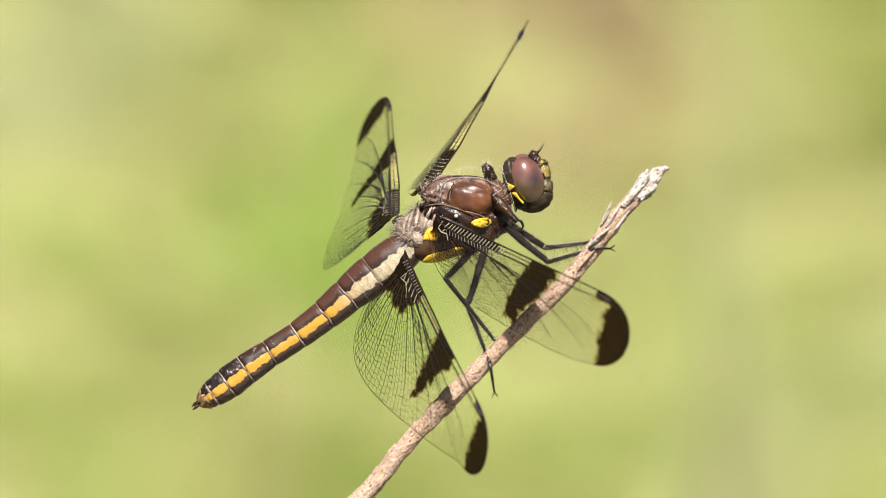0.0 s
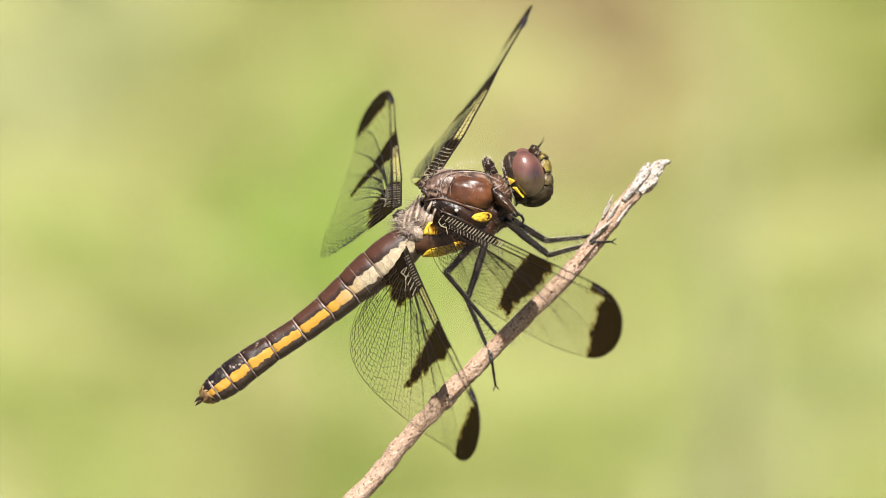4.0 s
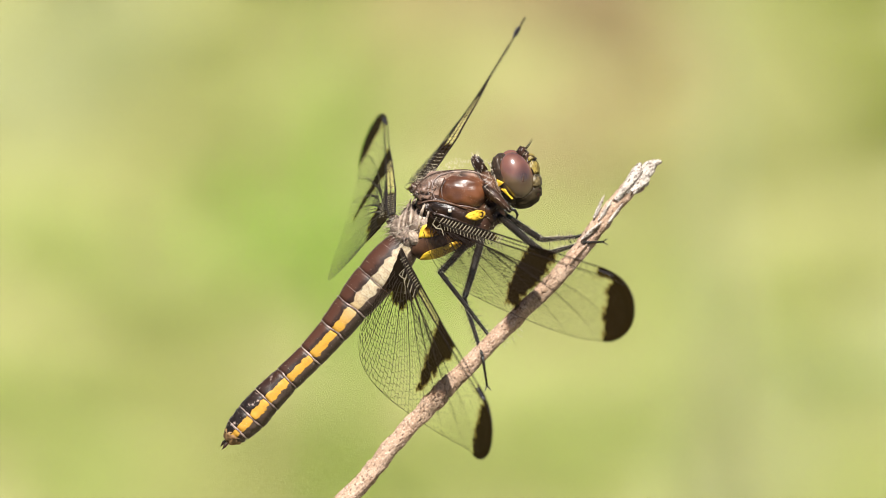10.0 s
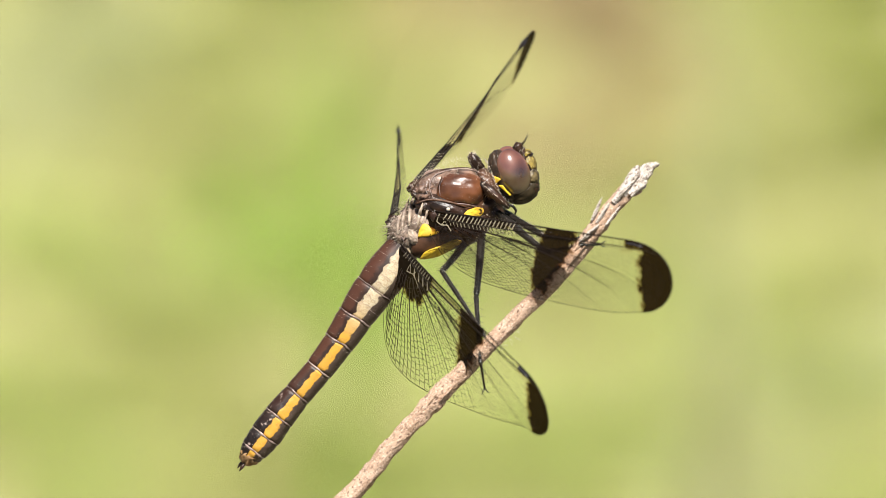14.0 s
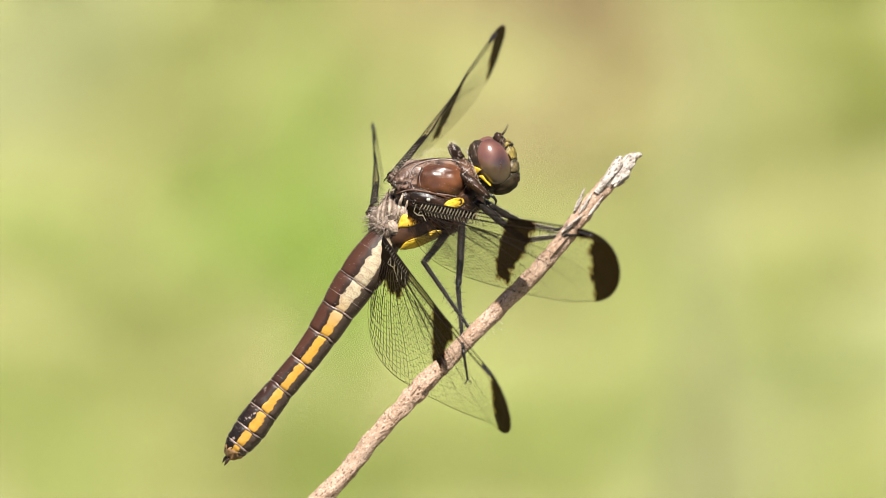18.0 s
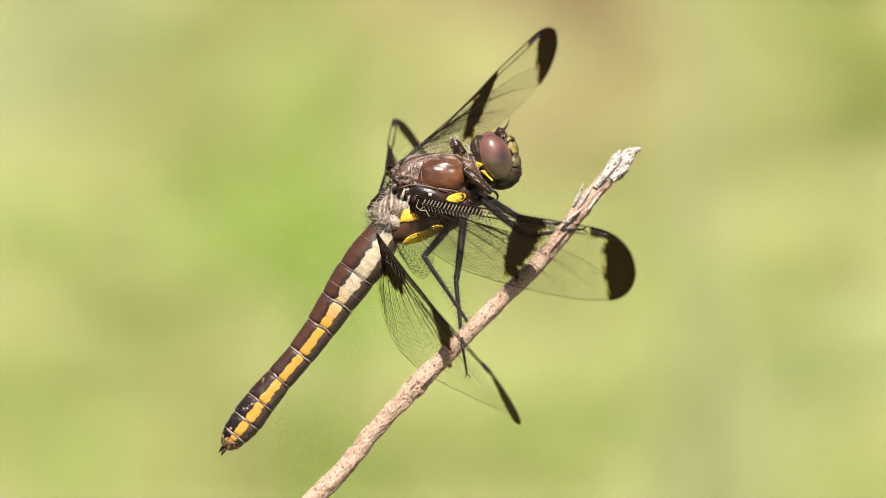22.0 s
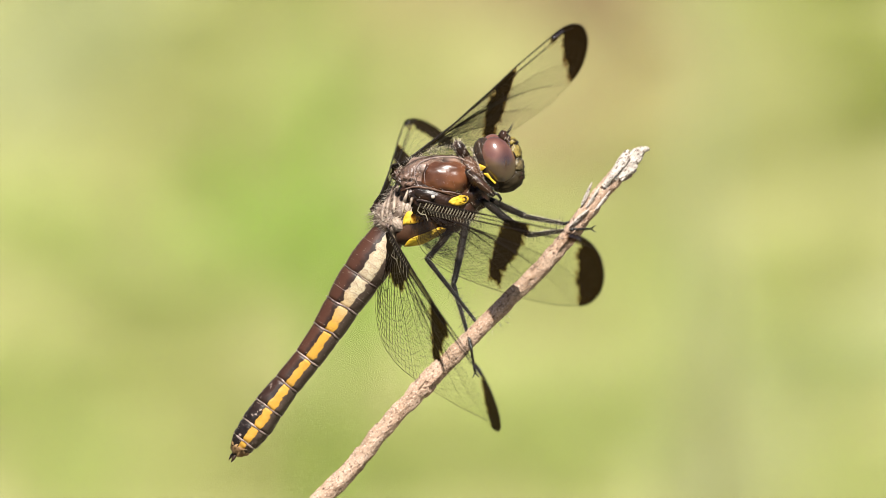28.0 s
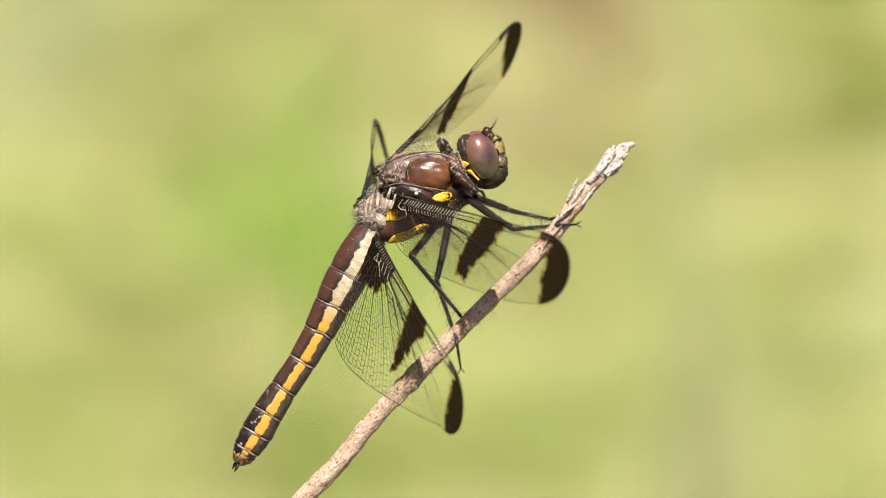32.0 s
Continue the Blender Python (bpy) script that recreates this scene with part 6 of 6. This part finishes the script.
    walk(WINGS["left_forewing"], [(t, pose(x / 1000, y / 1000, z / 1000, a, b, c)) for t, a, b, c, x, y, z in (
        (0, 89.92, 48.04, 58.14, -4.074, 2.833, -3.747), (0.5, 90.66, 47.27, 58.38, -3.944, 2.945, -3.747), (1, 91.39, 47.43, 58.14, -3.814, 3.057, -3.747),
        (1.5, 92.77, 47.65, 58.55, -3.684, 3.169, -3.747), (2, 93.62, 47.59, 58.13, -3.554, 3.281, -3.747), (2.5, 93.87, 47.9, 58.41, -3.554, 3.28, -3.747),
        (3, 94.64, 47.56, 59.35, -3.555, 3.28, -3.747), (3.5, 94.38, 47.24, 58.91, -3.555, 3.279, -3.747), (5.5, 94.55, 47.72, 58.75, -3.555, 3.275, -3.747),
        (6, 94.64, 48.4, 58.79, -3.556, 3.274, -3.747), (6.5, 94.32, 47.97, 58.23, -3.556, 3.273, -3.747), (7, 94.04, 47.91, 57.76, -3.556, 3.272, -3.747),
        (7.5, 94.32, 47.96, 58.08, -3.556, 3.271, -3.747), (8, 93.7, 48.27, 57.85, -3.547, 3.273, -3.747), (8.5, 93.48, 48.2, 58.27, -3.537, 3.275, -3.747),
        (9, 92.54, 47.92, 58.01, -3.528, 3.277, -3.747), (9.5, 90.62, 50.18, 57.04, -3.518, 3.279, -3.747), (10, 87.33, 48.53, 52.58, -3.555, 3.3, -3.747),
        (10.5, 87.26, 48.89, 52.3, -3.592, 3.32, -3.747), (11, 86.55, 49.46, 51.25, -3.629, 3.34, -3.747), (11.5, 85.56, 49, 51.35, -3.609, 3.402, -3.747),
        (12, 82.98, 50.82, 49.92, -3.589, 3.464, -3.747), (12.5, 80.63, 51.19, 49.55, -3.57, 3.526, -3.747), (13, 76.37, 51.94, 48.41, -3.55, 3.588, -3.747),
        (13.5, 78.22, 51.57, 48.83, -3.522, 3.653, -3.747), (14, 75.59, 50.34, 45.63, -3.574, 3.661, -3.747), (14.5, 77.36, 51.24, 48.64, -3.625, 3.669, -3.747),
        (16.5, 70.59, 51.98, 46.55, -3.832, 3.7, -3.747), (17, 75.52, 52.56, 48.54, -3.884, 3.707, -3.747), (17.5, 74.63, 52.36, 48.82, -3.936, 3.715, -3.747),
        (18, 70.92, 51.99, 46.9, -4.026, 3.635, -3.747), (18.5, 59.91, 51.02, 43.2, -4.117, 3.555, -3.747), (19, 61.57, 51.83, 43.55, -4.208, 3.475, -3.747),
        (19.5, 63.86, 52.59, 44.36, -4.229, 3.51, -3.747), (20, 62.05, 51.54, 42, -4.251, 3.545, -3.747), (20.5, 51.83, 48.47, 36.97, -4.273, 3.58, -3.747),
        (21, 54.28, 47.51, 37.26, -4.294, 3.616, -3.747), (21.5, 55.71, 46.66, 37.13, -4.316, 3.651, -3.747), (22, 53.99, 46.04, 35.68, -4.3, 3.808, -3.747),
        (22.5, 54.92, 46.28, 35.78, -4.285, 3.966, -3.747), (23, 54.04, 47.29, 37.43, -4.27, 4.123, -3.747), (23.5, 48.74, 45.06, 34.06, -4.254, 4.281, -3.747),
        (24, 50.28, 46.07, 37.32, -4.271, 4.08, -3.747), (24.5, 59.34, 48.59, 41.94, -4.249, 3.862, -3.747), (25, 61.71, 49.6, 43.41, -4.228, 3.644, -3.747),
        (25.5, 53.62, 47.64, 38.65, -4.219, 3.728, -3.747), (27.5, 48.4, 42.53, 34.25, -4.186, 4.063, -3.747), (28, 45.33, 41.51, 33.17, -4.177, 4.147, -3.747),
        (28.5, 54.42, 45.02, 37.59, -4.127, 4.166, -3.747), (29, 46.17, 42.36, 30.81, -4.077, 4.185, -3.747), (29.5, 44.81, 42.61, 31.96, -4.026, 4.204, -3.747),
        (30, 54.54, 46.07, 36.67, -4.042, 4.042, -3.747), (30.5, 62.46, 47.51, 39.24, -4.058, 3.881, -3.747), (31, 64.44, 47.98, 40.2, -4.074, 3.72, -3.747),
        (31.5, 64.64, 48.12, 40.5, -4.09, 3.559, -3.747), (32, 63.2, 48.61, 41.24, -4.078, 3.554, -3.747),)])
    walk(WINGS["left_hindwing"], [(t, pose(x / 1000, y / 1000, z / 1000, a, b, c)) for t, a, b, c, x, y, z in (
        (0, -55.96, 115.45, -87.17, -7.097, 0.057, -3.747), (0.5, -54.62, 115.48, -86.85, -7.02, 0.166, -3.747), (1, -53.9, 115.31, -86.81, -6.942, 0.275, -3.747),
        (1.5, -52.1, 114.95, -87.14, -6.865, 0.384, -3.747), (2, -51.28, 114.94, -87.36, -6.787, 0.493, -3.747), (2.5, -51.24, 114.95, -87.12, -6.801, 0.463, -3.747),
        (3, -49.93, 115.45, -85.61, -6.816, 0.433, -3.747), (3.5, -51.51, 115.18, -86.9, -6.83, 0.403, -3.747), (5.5, -52.95, 115.01, -86.47, -6.886, 0.283, -3.747),
        (6, -52.54, 115.11, -86.14, -6.9, 0.253, -3.747), (6.5, -54.32, 114.75, -86.67, -6.915, 0.223, -3.747), (7, -54.94, 114.66, -86.7, -6.929, 0.193, -3.747),
        (7.5, -55.94, 114.66, -87.07, -6.943, 0.163, -3.747), (8, -55.89, 114.66, -86.62, -6.943, 0.163, -3.747), (8.5, -56.56, 114.76, -87.32, -6.943, 0.163, -3.747),
        (9, -56.33, 114.68, -87.14, -6.943, 0.163, -3.747), (9.5, -54.86, 112.66, -87.08, -6.914, 0.131, -3.747), (10, -61.66, 111.89, -91.81, -6.885, 0.1, -3.747),
        (10.5, -61.54, 111.98, -92.79, -6.857, 0.069, -3.747), (11, -61.29, 111.07, -94.36, -6.828, 0.037, -3.747), (11.5, 111.8, 68.56, 86.27, -6.815, 0.054, -3.747),
        (12, 107.14, 70.85, 89.02, -6.803, 0.071, -3.747), (12.5, 101.54, 70.22, 90.05, -6.79, 0.088, -3.747), (13, 93.57, 71.11, 88.51, -6.777, 0.105, -3.747),
        (13.5, 88.02, 70.66, 88.04, -6.765, 0.121, -3.747), (14, 80.06, 70.45, 79, -6.765, 0.121, -3.747), (14.5, 88.91, 70.53, 87.08, -6.765, 0.121, -3.747),
        (16.5, 86.03, 71.29, 86.33, -6.766, 0.122, -3.747), (17, 87.24, 71.74, 88.23, -6.766, 0.122, -3.747), (17.5, 89.74, 71.31, 91.55, -6.766, 0.122, -3.747),
        (18, 79.85, 71.84, 82.69, -6.766, 0.122, -3.747), (18.5, 55.6, 72.48, 73.51, -6.766, 0.124, -3.747), (19, 53.94, 73.53, 77.14, -6.767, 0.116, -3.747),
        (19.5, 57.35, 73.95, 80.17, -6.768, 0.108, -3.747), (20, 57.48, 74.14, 79.77, -6.769, 0.1, -3.747), (20.5, 46.36, 72.53, 70.13, -6.769, 0.092, -3.747),
        (21, 50.06, 72.9, 74.99, -6.77, 0.084, -3.747), (21.5, 45.88, 71.66, 71.59, -6.771, 0.076, -3.747), (22, 42.02, 71.93, 69.68, -6.761, 0.071, -3.747),
        (22.5, 40.19, 72.34, 69.88, -6.751, 0.066, -3.747), (23, 39.19, 72.93, 70.93, -6.742, 0.061, -3.747), (23.5, 35.35, 71.5, 67, -6.732, 0.056, -3.747),
        (24, 41.96, 72.7, 71.9, -6.732, 0.056, -3.747), (24.5, 72.8, 71.54, 81.13, -6.767, 0.122, -3.747), (25, 73.31, 71.82, 80.17, -6.767, 0.122, -3.747),
        (25.5, 65.72, 71.7, 72.66, -6.767, 0.122, -3.747), (27.5, 14.33, 71.66, 64.29, -6.743, 0.096, -3.747), (28, 15.12, 71.25, 63.89, -6.743, 0.096, -3.747),
        (28.5, 17.24, 76.01, 66.86, -6.751, 0.104, -3.747), (29, 10.74, 72.41, 60.91, -6.759, 0.113, -3.747), (29.5, 13.94, 72.74, 62.68, -6.768, 0.121, -3.747),
        (30, 58.53, 71.93, 70.91, -6.767, 0.122, -3.747), (30.5, 61.73, 72.51, 72.37, -6.767, 0.122, -3.747), (31, 65.26, 72.24, 74.31, -6.767, 0.122, -3.747),
        (31.5, 65.5, 72.08, 74.17, -6.767, 0.122, -3.747), (32, 65.04, 72.47, 73.44, -6.767, 0.122, -3.747),)])


motions()
